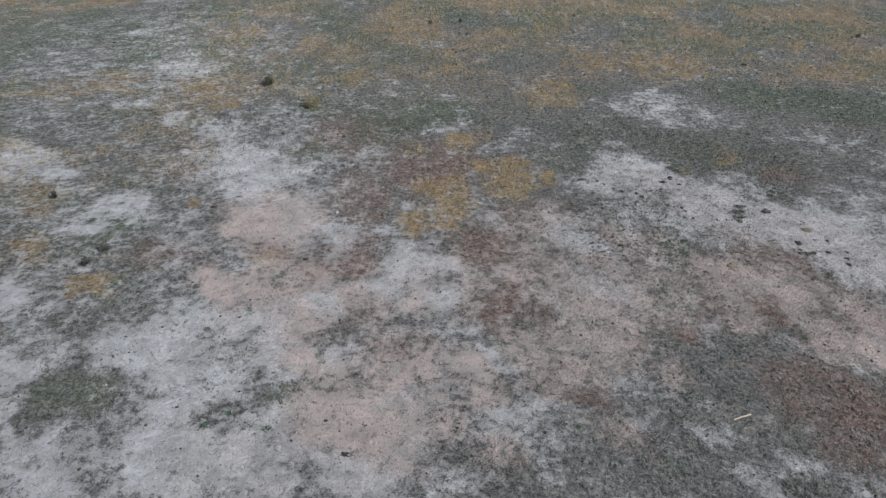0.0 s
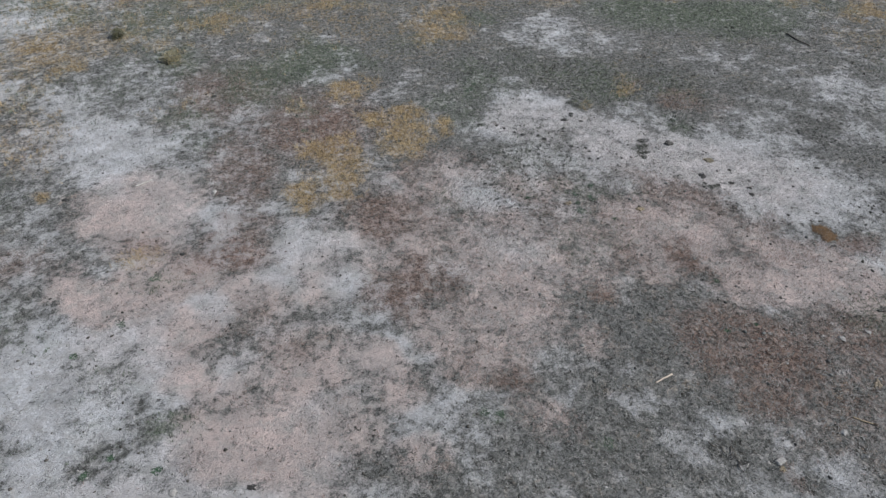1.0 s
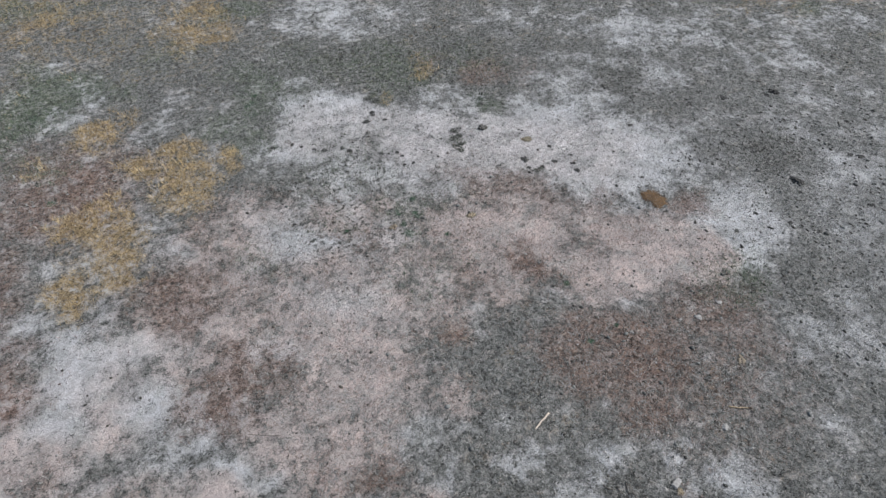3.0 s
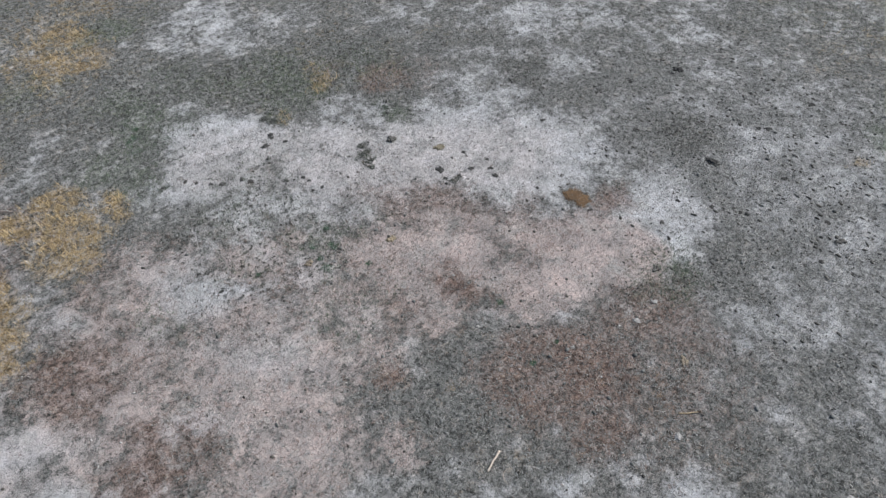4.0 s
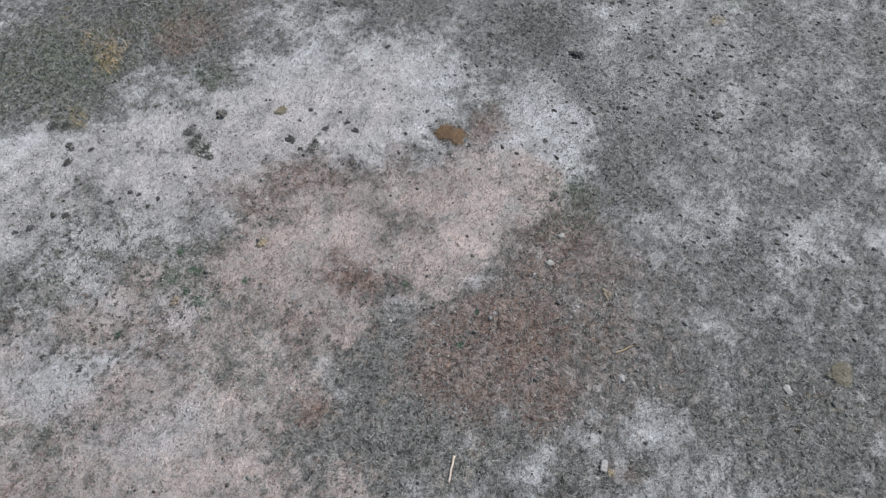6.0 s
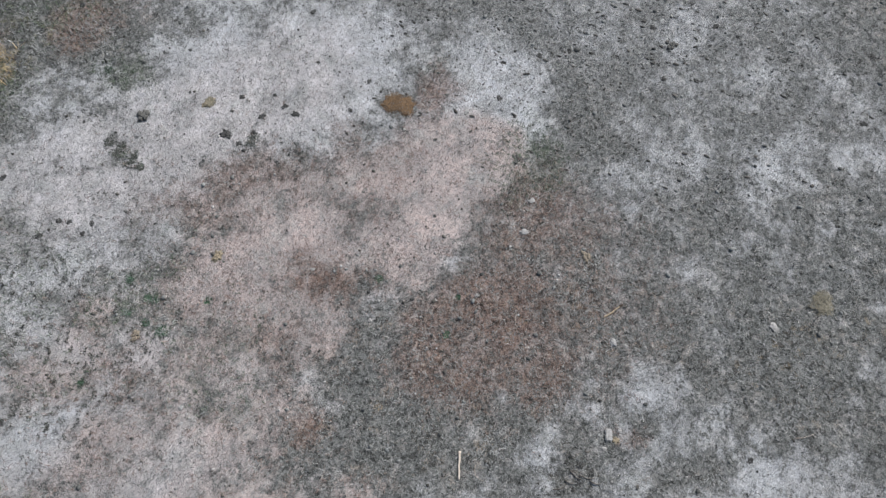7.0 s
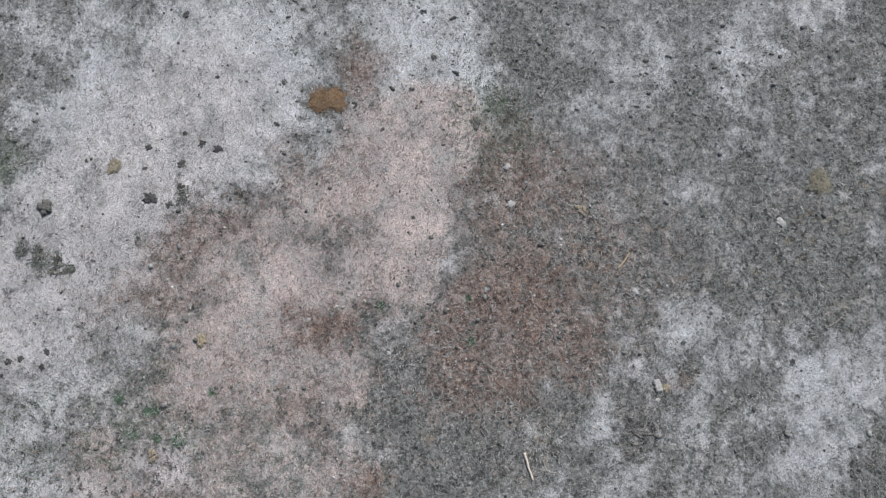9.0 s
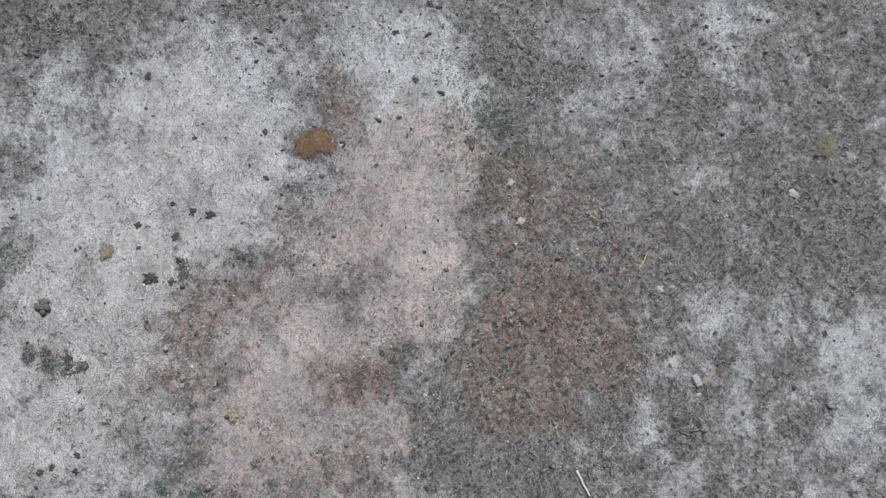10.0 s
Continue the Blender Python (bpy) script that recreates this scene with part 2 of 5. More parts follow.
TAN_F = [(-3.1, 10.3, 0.58, 0.39, 154, 0.5), (-2.1, 8.9, 0.96, 0.68, 155, 0.8), (-1.9, 12.4, 0.92, 0.71, 112, 0.2), (-1.6, 13.2, 0.85, 0.7, 133, 0.2), (-1.5, 12.6, 0.6, 0.43, 122, 0.2),
    (-1.5, 9.7, 0.79, 0.63, 148, 0.4), (-1.4, 8.4, 0.81, 0.55, 161, 0.5), (-1.3, 14, 0.89, 0.75, 127, 0.24), (-1, 8.6, 0.65, 0.55, 137, 0.5), (-0.9, 7.9, 0.89, 0.42, 167, 0.4),
    (-0.8, 14, 0.83, 0.6, 111, 0.28), (-0.6, 13.7, 1.01, 0.9, 97, 0.28), (-0.5, 13.3, 0.84, 0.73, 133, 0.5)]
TAN = TAN_A + TAN_B + TAN_C + TAN_D + TAN_E + TAN_F
BROWN_A = [(5.8, 11.5, 0.53, 0.42, 98, 0.7), (7.1, 12.1, 0.64, 0.49, 125, 0.5), (7.6, 9.5, 1.1, 0.83, 107, 0.6), (8, 8, 0.73, 0.7, 120, 0.6), (8, 8.1, 0.74, 0.55, 111, 0.6),
    (8.1, 9.8, 0.8, 0.7, 85, 0.6), (8.1, 12, 0.48, 0.4, 99, 0.8), (8.1, 12.5, 0.45, 0.41, 114, 0.8), (8.1, 12.6, 0.52, 0.37, 161, 0.6), (8.2, 12.6, 0.44, 0.26, 82, 0.8),
    (8.4, 9.3, 0.82, 0.8, 116, 0.3), (8.6, 11.8, 0.9, 0.54, 86, 0.45), (8.7, 9.1, 1.08, 1.07, 114, 0.7), (9, 8.6, 0.76, 0.6, 111, 0.5), (9.4, 8.4, 2.33, 2.11, 167, 0.34)]
BROWN_B = [(10, 12, 1.38, 1.12, 86, 0.4), (10.2, 9.3, 0.93, 0.73, 170, 0.5), (10.4, 8.7, 1.43, 1.12, 174, 0.3), (10.5, 8.4, 0.57, 0.55, 148, 0.4), (1.2, 11.7, 0.88, 0.62, 143, 0.8),
    (1.2, 12.2, 1.03, 0.9, 161, 0.85), (1.2, 14.4, 0.91, 0.84, 107, 0.6), (1.6, 12.9, 0.71, 0.56, 136, 0.6), (1.6, 15, 1.28, 0.7, 150, 0.5), (1.6, 12.9, 0.8, 0.58, 167, 0.7),
    (1.7, 12.1, 1.09, 0.95, 66, 0.7), (3.1, 9.4, 0.6, 0.44, 152, 0.5), (5.8, 13.8, 1.19, 0.62, 127, 0.5), (6, 13, 0.52, 0.51, 49, 0.5), (7.5, 6.4, 0.27, 0.19, 110, 0.45)]
BROWN_C = [(8.7, 14.7, 1, 0.65, 101, 0.5), (9.2, 14.5, 1.73, 0.66, 130, 0.6), (9.7, 13.3, 0.82, 0.67, 96, 0.5), (10.7, 12.9, 0.59, 0.52, 33, 0.5), (10.8, 8.3, 0.85, 0.74, 165, 0.5),
    (10.9, 9.2, 1.04, 0.93, 170, 0.6), (12.6, 11.6, 0.39, 0.28, 174, 0.6), (12.6, 11.4, 0.49, 0.33, 174, 0.5), (12.7, 11.8, 0.65, 0.33, 18, 0.7), (-4.6, 14.4, 0.86, 0.57, 151, 0.7),
    (-2.6, 17.9, 2.06, 1.08, 98, 0.75), (-2.3, 14.6, 1.13, 0.79, 107, 0.85), (-2.2, 14.5, 1.09, 0.46, 97, 0.8), (-0.7, 19.4, 2.09, 1.78, 120, 0.75), (1, 19.6, 1.59, 1.17, 133, 0.4)]
BROWN_D = [(11.4, 19.2, 0.86, 0.63, 44, 0.7), (-8.7, 19.8, 1.81, 1.07, 118, 0.3), (-7.6, 14.4, 1.28, 0.78, 168, 0.5), (-3.2, 22.1, 2.51, 1.67, 101, 0.6)]
BROWN = BROWN_A + BROWN_B + BROWN_C + BROWN_D
DARK_A = [(10.8, 9.8, 0.68, 0.61, 6, 0.5), (0.2, 7.9, 0.41, 0.37, 145, 0.5), (6.6, 7.1, 0.49, 0.3, 164, 0.7), (6.7, 7, 0.4, 0.29, 111, 0.7), (8.7, 14.6, 0.79, 0.52, 80, 0.5),
    (9, 16.6, 0.53, 0.35, 79, 0.8), (9, 16.6, 0.41, 0.28, 98, 0.8), (9.1, 16.9, 0.39, 0.26, 57, 0.8), (10.2, 13.6, 0.63, 0.55, 77, 0.6), (10.4, 14.7, 0.33, 0.29, 75, 0.7),
    (10.7, 14.7, 0.55, 0.36, 178, 0.6), (11.1, 12.5, 0.38, 0.37, 19, 0.7), (11.6, 9.4, 0.94, 0.72, 144, 0.5), (13.2, 12.2, 0.6, 0.56, 6, 0.5), (14.2, 12.6, 0.95, 0.51, 82, 0.5)]
DARK_B = [(16, 12.1, 1.13, 0.83, 21, 0.6), (-1.1, 11.7, 0.38, 0.32, 144, 0.3), (7.1, 22.4, 1.95, 1.26, 114, 0.4), (9.4, 20.4, 1.27, 1.06, 170, 0.3), (9.7, 21.2, 1.51, 0.94, 122, 0.3),
    (10.1, 21, 1.45, 1.08, 158, 0.3), (11.5, 20.6, 1.39, 0.89, 124, 0.3), (14.7, 16.7, 1.14, 0.6, 81, 0.7), (-2.2, 23.5, 1.58, 0.71, 155, 0.35), (13.3, 27.1, 1.31, 0.77, 15, 0.6),
    (14.5, 25.7, 2.16, 0.95, 1, 0.4), (15.1, 25.7, 2.92, 1.09, 6, 0.6), (16.8, 24, 2.09, 0.87, 2, 0.3)]
DARK = DARK_A + DARK_B
GREEN_A = [(2.5, 8.6, 0.28, 0.19, 154, 0.5), (3, 14.9, 0.69, 0.38, 116, 0.3), (4.5, 7.6, 0.28, 0.19, 162, 0.4), (5, 15, 0.84, 0.46, 119, 0.3), (5.9, 17, 1.82, 1.3, 67, 0.35),
    (6, 13, 1, 0.81, 12, 0.35), (6.3, 14.4, 0.56, 0.28, 104, 0.35), (6.4, 15.3, 1.05, 0.57, 126, 0.35), (6.6, 15, 0.47, 0.28, 100, 0.3), (9, 16.6, 0.42, 0.33, 88, 0.3),
    (10.6, 17.7, 0.55, 0.38, 96, 0.6), (11.6, 9.4, 0.94, 0.72, 144, 0.5), (12.3, 9.9, 0.74, 0.43, 14, 0.4), (-6.2, 12, 0.65, 0.41, 146, 0.4), (-4.7, 10.6, 0.74, 0.45, 163, 0.4)]
GREEN_B = [(-4.2, 13.4, 0.31, 0.23, 125, 0.8), (-4.1, 13.4, 0.59, 0.29, 177, 0.6), (-3.4, 9.5, 0.46, 0.34, 141, 0.5), (-0.9, 21, 0.96, 0.61, 127, 0.4), (3.8, 20.3, 0.88, 0.63, 85, 0.5),
    (4.2, 19.4, 0.83, 0.56, 101, 0.6), (4.8, 20.9, 0.93, 0.65, 81, 0.6), (5.1, 22.7, 1.11, 0.74, 157, 0.4), (5.2, 22.7, 0.92, 0.75, 117, 0.5), (5.3, 21.7, 1.29, 0.71, 74, 0.6),
    (5.8, 20.8, 1.21, 1.02, 20, 0.5), (7.1, 22.4, 1.91, 1.07, 121, 0.35), (9.4, 20.4, 1.11, 1.03, 18, 0.4), (9.7, 21.2, 1.51, 0.94, 122, 0.3), (11.5, 20.6, 1.39, 0.89, 124, 0.3)]
GREEN_C = [(20.1, 8.4, 1.08, 0.75, 175, 0.7), (21.8, 8.6, 1.35, 0.93, 157, 0.5), (-9.8, 16.1, 1.1, 0.71, 158, 0.7), (-9.7, 14.7, 0.83, 0.52, 136, 0.7), (-9.5, 15.9, 0.97, 0.6, 137, 0.6),
    (-7.9, 9.6, 0.98, 0.59, 135, 0.4), (-7.8, 12.8, 1.34, 0.85, 149, 0.5), (-7.4, 10, 1, 0.48, 122, 0.5), (-5.1, 24.9, 1.63, 1.01, 116, 0.7), (-4.5, 20.9, 1.05, 0.68, 132, 0.5),
    (-4, 19.2, 0.92, 0.55, 145, 0.4), (-2.4, 22, 1.23, 1.05, 149, 0.6), (-2.2, 23.5, 2.11, 0.97, 155, 0.7), (-0.8, 23.4, 0.76, 0.54, 123, 0.7), (-0.5, 23.2, 1.31, 0.8, 1, 0.4)]
GREEN_D = [(-0.4, 23.5, 1.37, 0.9, 111, 0.6), (-0.3, 25.8, 1.14, 0.73, 127, 0.5), (-0.2, 24.4, 0.83, 0.68, 154, 0.4), (-0.2, 24.6, 1.86, 0.92, 155, 0.6), (0, 23.7, 0.71, 0.46, 140, 0.5),
    (0.8, 24.2, 1.26, 0.83, 128, 0.5), (1.3, 23.5, 1.05, 0.49, 151, 0.5), (3.2, 25, 1.34, 0.82, 177, 0.4), (6.2, 26.8, 1.2, 0.74, 142, 0.6), (13.2, 27, 1.3, 0.76, 15, 0.7),
    (14.5, 25.7, 2.42, 1.18, 3, 0.6), (14.6, 26, 1.9, 1.04, 178, 0.8), (15.1, 25.7, 2.94, 1.21, 7, 0.6), (16.8, 24, 2.34, 1.07, 4, 0.5), (17.1, 24.7, 1.42, 0.81, 2, 0.6)]
GREEN_E = [(23.8, 17.3, 1.03, 0.64, 18, 0.6), (-14.3, 31.3, 3.39, 1.95, 125, 0.4), (-23.3, 36.6, 2.71, 1.52, 135, 0.6)]
GREEN = GREEN_A + GREEN_B + GREEN_C + GREEN_D + GREEN_E
STRAW_A = [(-1, 20.9, 0.57, 0.35, 99, 0.5), (-1, 16.3, 0.51, 0.43, 138, 0.95), (-0.9, 16.1, 0.73, 0.52, 118, 0.9), (-0.8, 16.1, 0.68, 0.4, 166, 0.8), (-0.2, 18.1, 0.68, 0.49, 129, 0.9),
    (-0.1, 18.3, 0.42, 0.35, 150, 0.7), (0.2, 16.2, 0.56, 0.42, 125, 0.9), (0.2, 17.1, 0.98, 0.86, 144, 0.8), (0.3, 18, 0.9, 0.65, 94, 0.95), (0.4, 16.9, 0.86, 0.61, 100, 0.9),
    (0.6, 21.5, 0.7, 0.51, 127, 0.8), (0.6, 21.5, 0.55, 0.41, 96, 0.85), (0.8, 21.7, 0.66, 0.47, 164, 0.7), (1.6, 19.6, 0.76, 0.37, 151, 0.7), (1.6, 22, 0.67, 0.35, 149, 0.4)]
STRAW_B = [(2.3, 18.7, 1.36, 0.77, 83, 0.75), (2.6, 19.8, 0.72, 0.57, 105, 0.8), (3.5, 18.9, 0.65, 0.31, 71, 0.8), (9.9, 20.3, 0.61, 0.42, 65, 0.6), (10, 20.4, 0.41, 0.36, 58, 0.4),
    (18.4, 8.8, 0.37, 0.27, 169, 0.5), (-11.2, 14.6, 0.98, 0.52, 131, 0.7), (-9, 13.1, 0.71, 0.43, 161, 0.9), (-7.8, 17.2, 0.34, 0.22, 143, 0.6), (-5.2, 25.4, 1.41, 0.91, 175, 0.6),
    (-5.1, 25.1, 0.72, 0.58, 138, 0.9), (0.6, 29.6, 1.51, 1.05, 174, 0.5), (4.5, 26.2, 1.35, 1.33, 85, 0.6), (4.7, 27.1, 1.42, 1.18, 59, 0.7), (5, 25.6, 0.79, 0.6, 141, 0.6)]
STRAW_C = [(7.5, 30.6, 2.15, 1.66, 9, 0.5), (10.3, 30.6, 2.86, 1.96, 18, 0.6), (10.3, 29.3, 2.13, 1.54, 12, 0.5), (11.7, 29, 1.65, 0.96, 61, 0.6), (14.8, 27.7, 1.29, 0.82, 41, 0.7),
    (20, 26.5, 1.55, 0.74, 6, 0.5), (22.4, 25, 1.45, 0.79, 39, 0.7), (-12.5, 17.4, 1.63, 0.75, 126, 0.7), (-10.4, 27.2, 1.52, 1.1, 130, 0.7), (-10.2, 26.8, 0.97, 0.64, 155, 0.9),
    (-9.8, 26.1, 2.22, 1.36, 125, 0.6), (-8.8, 24.9, 0.81, 0.56, 127, 0.8), (-5.2, 32.2, 1.63, 1.16, 164, 0.5), (-4.5, 28.3, 0.99, 0.74, 160, 0.8), (-4.1, 28.2, 1.19, 0.83, 111, 0.6)]
STRAW_D = [(-4.1, 28.4, 1.29, 1.08, 166, 0.6), (0.2, 29.6, 0.94, 0.79, 86, 0.7), (19, 29.4, 3.27, 1.47, 3, 0.6), (-14.6, 28.4, 1.13, 0.7, 142, 0.9), (-14.5, 28.6, 1.51, 0.87, 159, 0.5),
    (-14.2, 28.2, 1.24, 0.77, 129, 0.7), (-10.6, 30.4, 1.53, 0.82, 167, 0.4), (-6.9, 33.3, 0.97, 0.71, 110, 0.7), (9.8, 38.5, 2.02, 1.18, 9, 0.5), (23.2, 37.6, 2.77, 1.31, 12, 0.5)]
STRAW = STRAW_A + STRAW_B + STRAW_C + STRAW_D
# tone corrections: patches that raise or lower the bare share, same columns
TONE_SHIFT_A = [(5.1, 9.7, 1.05, 0.92, 167, -0.05), (6.4, 8.3, 0.86, 0.62, 85, -0.2), (6.4, 8.4, 0.86, 0.62, 108, -0.06), (7.6, 8.7, 0.9, 0.68, 109, -0.05), (7.7, 8.1, 0.87, 0.65, 85, -0.23),
    (7.9, 12.7, 0.94, 0.74, 99, 0.1), (8.9, 9.1, 0.94, 0.73, 109, -0.05), (9, 7.9, 0.89, 0.67, 85, -0.09), (9.2, 9.6, 0.89, 0.67, 83, -0.1), (1.9, 14, 0.98, 0.65, 111, 0.04),
    (2.7, 15.4, 1.08, 0.74, 106, 0.1), (3.1, 12.6, 0.95, 0.67, 115, 0.15), (3.2, 10.6, 1.05, 0.92, 144, 0.07), (3.2, 7.8, 1.13, 0.9, 29, -0.04), (4, 12.5, 1.2, 1.12, 117, 0.05)]
TONE_SHIFT_B = [(4.3, 11.2, 0.92, 0.68, 120, 0.15), (4.4, 14.9, 0.87, 0.6, 95, 0.28), (4.9, 13.3, 0.87, 0.61, 98, 0.11), (5, 15.4, 1.17, 0.9, 101, 0.11), (5.3, 12.4, 1.01, 0.8, 114, 0.11),
    (5.5, 15.6, 0.91, 0.65, 93, 0.15), (6, 4.9, 0.87, 0.63, 88, -0.05), (6, 13.8, 0.9, 0.66, 97, 0.09), (6.2, 6.6, 0.86, 0.62, 85, -0.11), (6.3, 17.2, 1.35, 1.04, 90, 0.09),
    (7.1, 13.4, 0.85, 0.62, 80, 0.22), (7.4, 15.1, 0.85, 0.62, 79, 0.11), (7.6, 16.7, 0.85, 0.62, 76, 0.23), (8.1, 7, 0.9, 0.67, 113, -0.05), (8.4, 13.3, 0.86, 0.64, 80, 0.14)]
TONE_SHIFT_C = [(8.5, 4.3, 0.9, 0.67, 89, -0.06), (8.6, 15, 0.86, 0.64, 78, 0.18), (8.8, 16.7, 0.86, 0.64, 76, 0.31), (8.8, 6.1, 0.9, 0.67, 87, -0.16), (8.8, 16.7, 0.86, 0.64, 76, 0.04),
    (8.9, 16.8, 1.97, 1.51, 56, 0.11), (8.9, 16.8, 1.97, 1.51, 56, 0.04), (9.1, 3.5, 0.93, 0.66, 120, -0.12), (9.3, 13.2, 0.99, 0.8, 97, 0.07), (9.5, 7.3, 0.95, 0.73, 116, -0.13),
    (9.5, 17.4, 1.53, 1.26, 73, -0.07), (9.7, 13.1, 0.88, 0.67, 80, 0.2), (9.7, 17.8, 1.07, 0.85, 82, -0.19), (9.8, 4, 0.92, 0.7, 89, -0.2), (9.8, 4, 0.92, 0.7, 89, -0.05)]
TONE_SHIFT_D = [(9.9, 14.9, 0.88, 0.66, 78, 0.26), (9.9, 14.9, 0.88, 0.66, 78, 0.05), (10.9, 13.9, 1.04, 0.89, 93, 0.04), (11, 13, 0.89, 0.69, 80, 0.11), (11.3, 14.8, 0.9, 0.69, 77, 0.08),
    (11.5, 16.5, 0.9, 0.69, 76, 0.05), (11.7, 15.5, 2.03, 1.47, 43, 0.06), (11.9, 9.2, 0.92, 0.72, 84, 0.16), (12.1, 9.9, 1.04, 0.9, 113, 0.13), (12.4, 12.9, 0.91, 0.72, 80, 0.07),
    (12.4, 10, 1.28, 1.09, 172, 0.05), (12.6, 14.7, 0.91, 0.71, 77, -0.05), (12.7, 3.4, 0.95, 0.74, 91, 0.06), (12.7, 7.9, 1.05, 0.89, 122, 0.08), (12.9, 5.3, 0.95, 0.74, 89, 0.09)]
TONE_SHIFT_E = [(13.1, 7.2, 0.94, 0.74, 87, 0.16), (13.2, 12.5, 1.09, 0.99, 100, 0.07), (13.4, 9, 0.93, 0.74, 84, -0.05), (13.6, 10.9, 0.93, 0.74, 82, -0.12), (13.9, 12.7, 0.93, 0.74, 80, 0.24),
    (13.9, 10.4, 1.1, 0.99, 118, -0.06), (13.9, 12.7, 0.93, 0.74, 80, 0.04), (14.3, 16.4, 0.93, 0.73, 74, 0.06), (14.3, 16.4, 0.93, 0.73, 74, 0.08), (14.5, 8.3, 1.11, 0.98, 129, 0.06),
    (15.2, 6.2, 1.14, 0.96, 134, -0.08), (-5.9, 9.9, 1.46, 1.03, 137, 0.16), (-5.9, 9.9, 1.46, 1.03, 137, 0.04), (-5.2, 7.8, 1.19, 0.84, 147, 0.13), (-5, 16.9, 2.58, 1.63, 110, 0.09)]
TONE_SHIFT_F = [(-4.2, 12.8, 1.81, 1.33, 118, 0.07), (-3.1, 7.8, 1.11, 0.9, 150, 0.19), (-3.1, 7.8, 1.11, 0.9, 150, 0.06), (-2.5, 13.2, 1.2, 0.8, 124, 0.26), (-2.5, 13.2, 1.2, 0.8, 124, 0.06),
    (-2.4, 15.4, 1.41, 0.94, 117, 0.18), (-1, 7.8, 1.07, 0.95, 165, 0.2), (-1, 7.8, 1.07, 0.95, 165, 0.06), (2.2, 23.2, 4.01, 2.13, 84, -0.1), (4.6, 23.8, 2.78, 1.74, 82, -0.21),
    (4.7, 19, 1.41, 0.99, 91, 0.06), (6.1, 21.4, 1.69, 1.14, 84, -0.12), (6.5, 23.2, 4.14, 2.08, 74, -0.07), (7.8, 24.4, 2.09, 1.32, 77, -0.21), (7.8, 19.4, 1.6, 1.2, 79, 0.05)]
TONE_SHIFT_G = [(9.7, 22.1, 1.99, 1.39, 71, -0.38), (10.8, 23.3, 4.36, 1.99, 65, -0.14), (11, 20.8, 2.73, 1.78, 59, -0.19), (11.4, 18.7, 1.15, 0.93, 76, -0.45), (11.4, 18.7, 1.15, 0.93, 76, 0.09),
    (11.6, 19.9, 1.91, 1.44, 62, -0.31), (13.6, 17.6, 1.86, 1.48, 49, -0.09), (14.3, 19.3, 2.79, 1.74, 48, -0.05), (15.5, 15.4, 1.87, 1.49, 33, -0.04), (15.8, 4.1, 1.18, 0.94, 136, 0.06),
    (17.5, 13.1, 1.91, 1.44, 19, -0.06), (17.6, 17.8, 2.91, 1.68, 39, -0.14), (17.6, 17.8, 2.91, 1.68, 39, -0.04), (19.4, 10.9, 1.99, 1.39, 11, -0.17), (19.4, 10.9, 1.99, 1.39, 11, -0.05)]
TONE_SHIFT_H = [(20.8, 16.3, 3.06, 1.6, 33, -0.05), (-11.7, 16.8, 2.88, 1.44, 127, 0.16), (-11.7, 16.8, 2.88, 1.44, 127, 0.04), (-9.7, 12.8, 2.04, 1.16, 132, 0.16), (-9.7, 12.8, 2.04, 1.16, 132, 0.04),
    (-8.4, 16.9, 2.71, 1.54, 119, 0.05), (-8.3, 9.9, 1.56, 0.95, 140, 0.11), (-7.3, 7.8, 1.26, 0.79, 148, 0.31), (-7.3, 7.8, 1.26, 0.79, 148, 0.09), (-7, 12.8, 1.91, 1.25, 127, 0.12),
    (-6.3, 23, 4.07, 2.07, 106, 0.09), (1.3, 25.3, 2.89, 1.67, 91, -0.27), (15.2, 23.4, 4.65, 1.88, 58, -0.15), (15.2, 23.4, 4.65, 1.88, 58, -0.04), (-14.7, 22.9, 4.48, 1.85, 122, 0.08)]
TONE_SHIFT_I = [(-10.5, 23, 4.24, 1.96, 115, 0.05), (-2.8, 33.6, 7.3, 2.86, 95, -0.06), (3, 33.7, 7.36, 2.87, 85, -0.11), (14.6, 33.9, 7.97, 2.71, 68, -0.05), (-14.2, 33.3, 7.68, 2.66, 112, 0.14),
    (-14.2, 33.3, 7.68, 2.66, 112, 0.04), (-8.5, 33.4, 7.42, 2.78, 104, 0.09), (20.4, 34, 8.48, 2.58, 61, -0.06), (-19.8, 33.2, 8.05, 2.51, 119, 0.13)]
TONE_SHIFT = TONE_SHIFT_A + TONE_SHIFT_B + TONE_SHIFT_C + TONE_SHIFT_D + TONE_SHIFT_E + TONE_SHIFT_F + TONE_SHIFT_G + TONE_SHIFT_H + TONE_SHIFT_I


def patch_field(x, y, patches, seed):
    """How far each place belongs to the patches, 0 to 1, with ragged edges."""
    far = np.clip((np.hypot(x - 5, y - 5) - 8) / 25, 0.0, 1.0)
    wx = x + (rough_noise(x, y, 1.3, seed, 4, 0.65) - 0.5) * (0.9 + 1.6 * far)
    wy = y + (rough_noise(x, y, 1.3, seed + 5, 4, 0.65) - 0.5) * (0.9 + 1.6 * far)
    out = np.zeros_like(x)
    for px, py, a, b, turn, s in patches:
        c, n = math.cos(radians(turn)), math.sin(radians(turn))
        u, v = (wx - px) * c + (wy - py) * n, (wy - py) * c - (wx - px) * n
        r = np.sqrt((u / a) ** 2 + (v / b) ** 2)
        k = np.clip((1.6 - r) / 1.25, 0.0, 1.0)
        out = np.maximum(out, s * k * k * (3 - 2 * k))
    return out


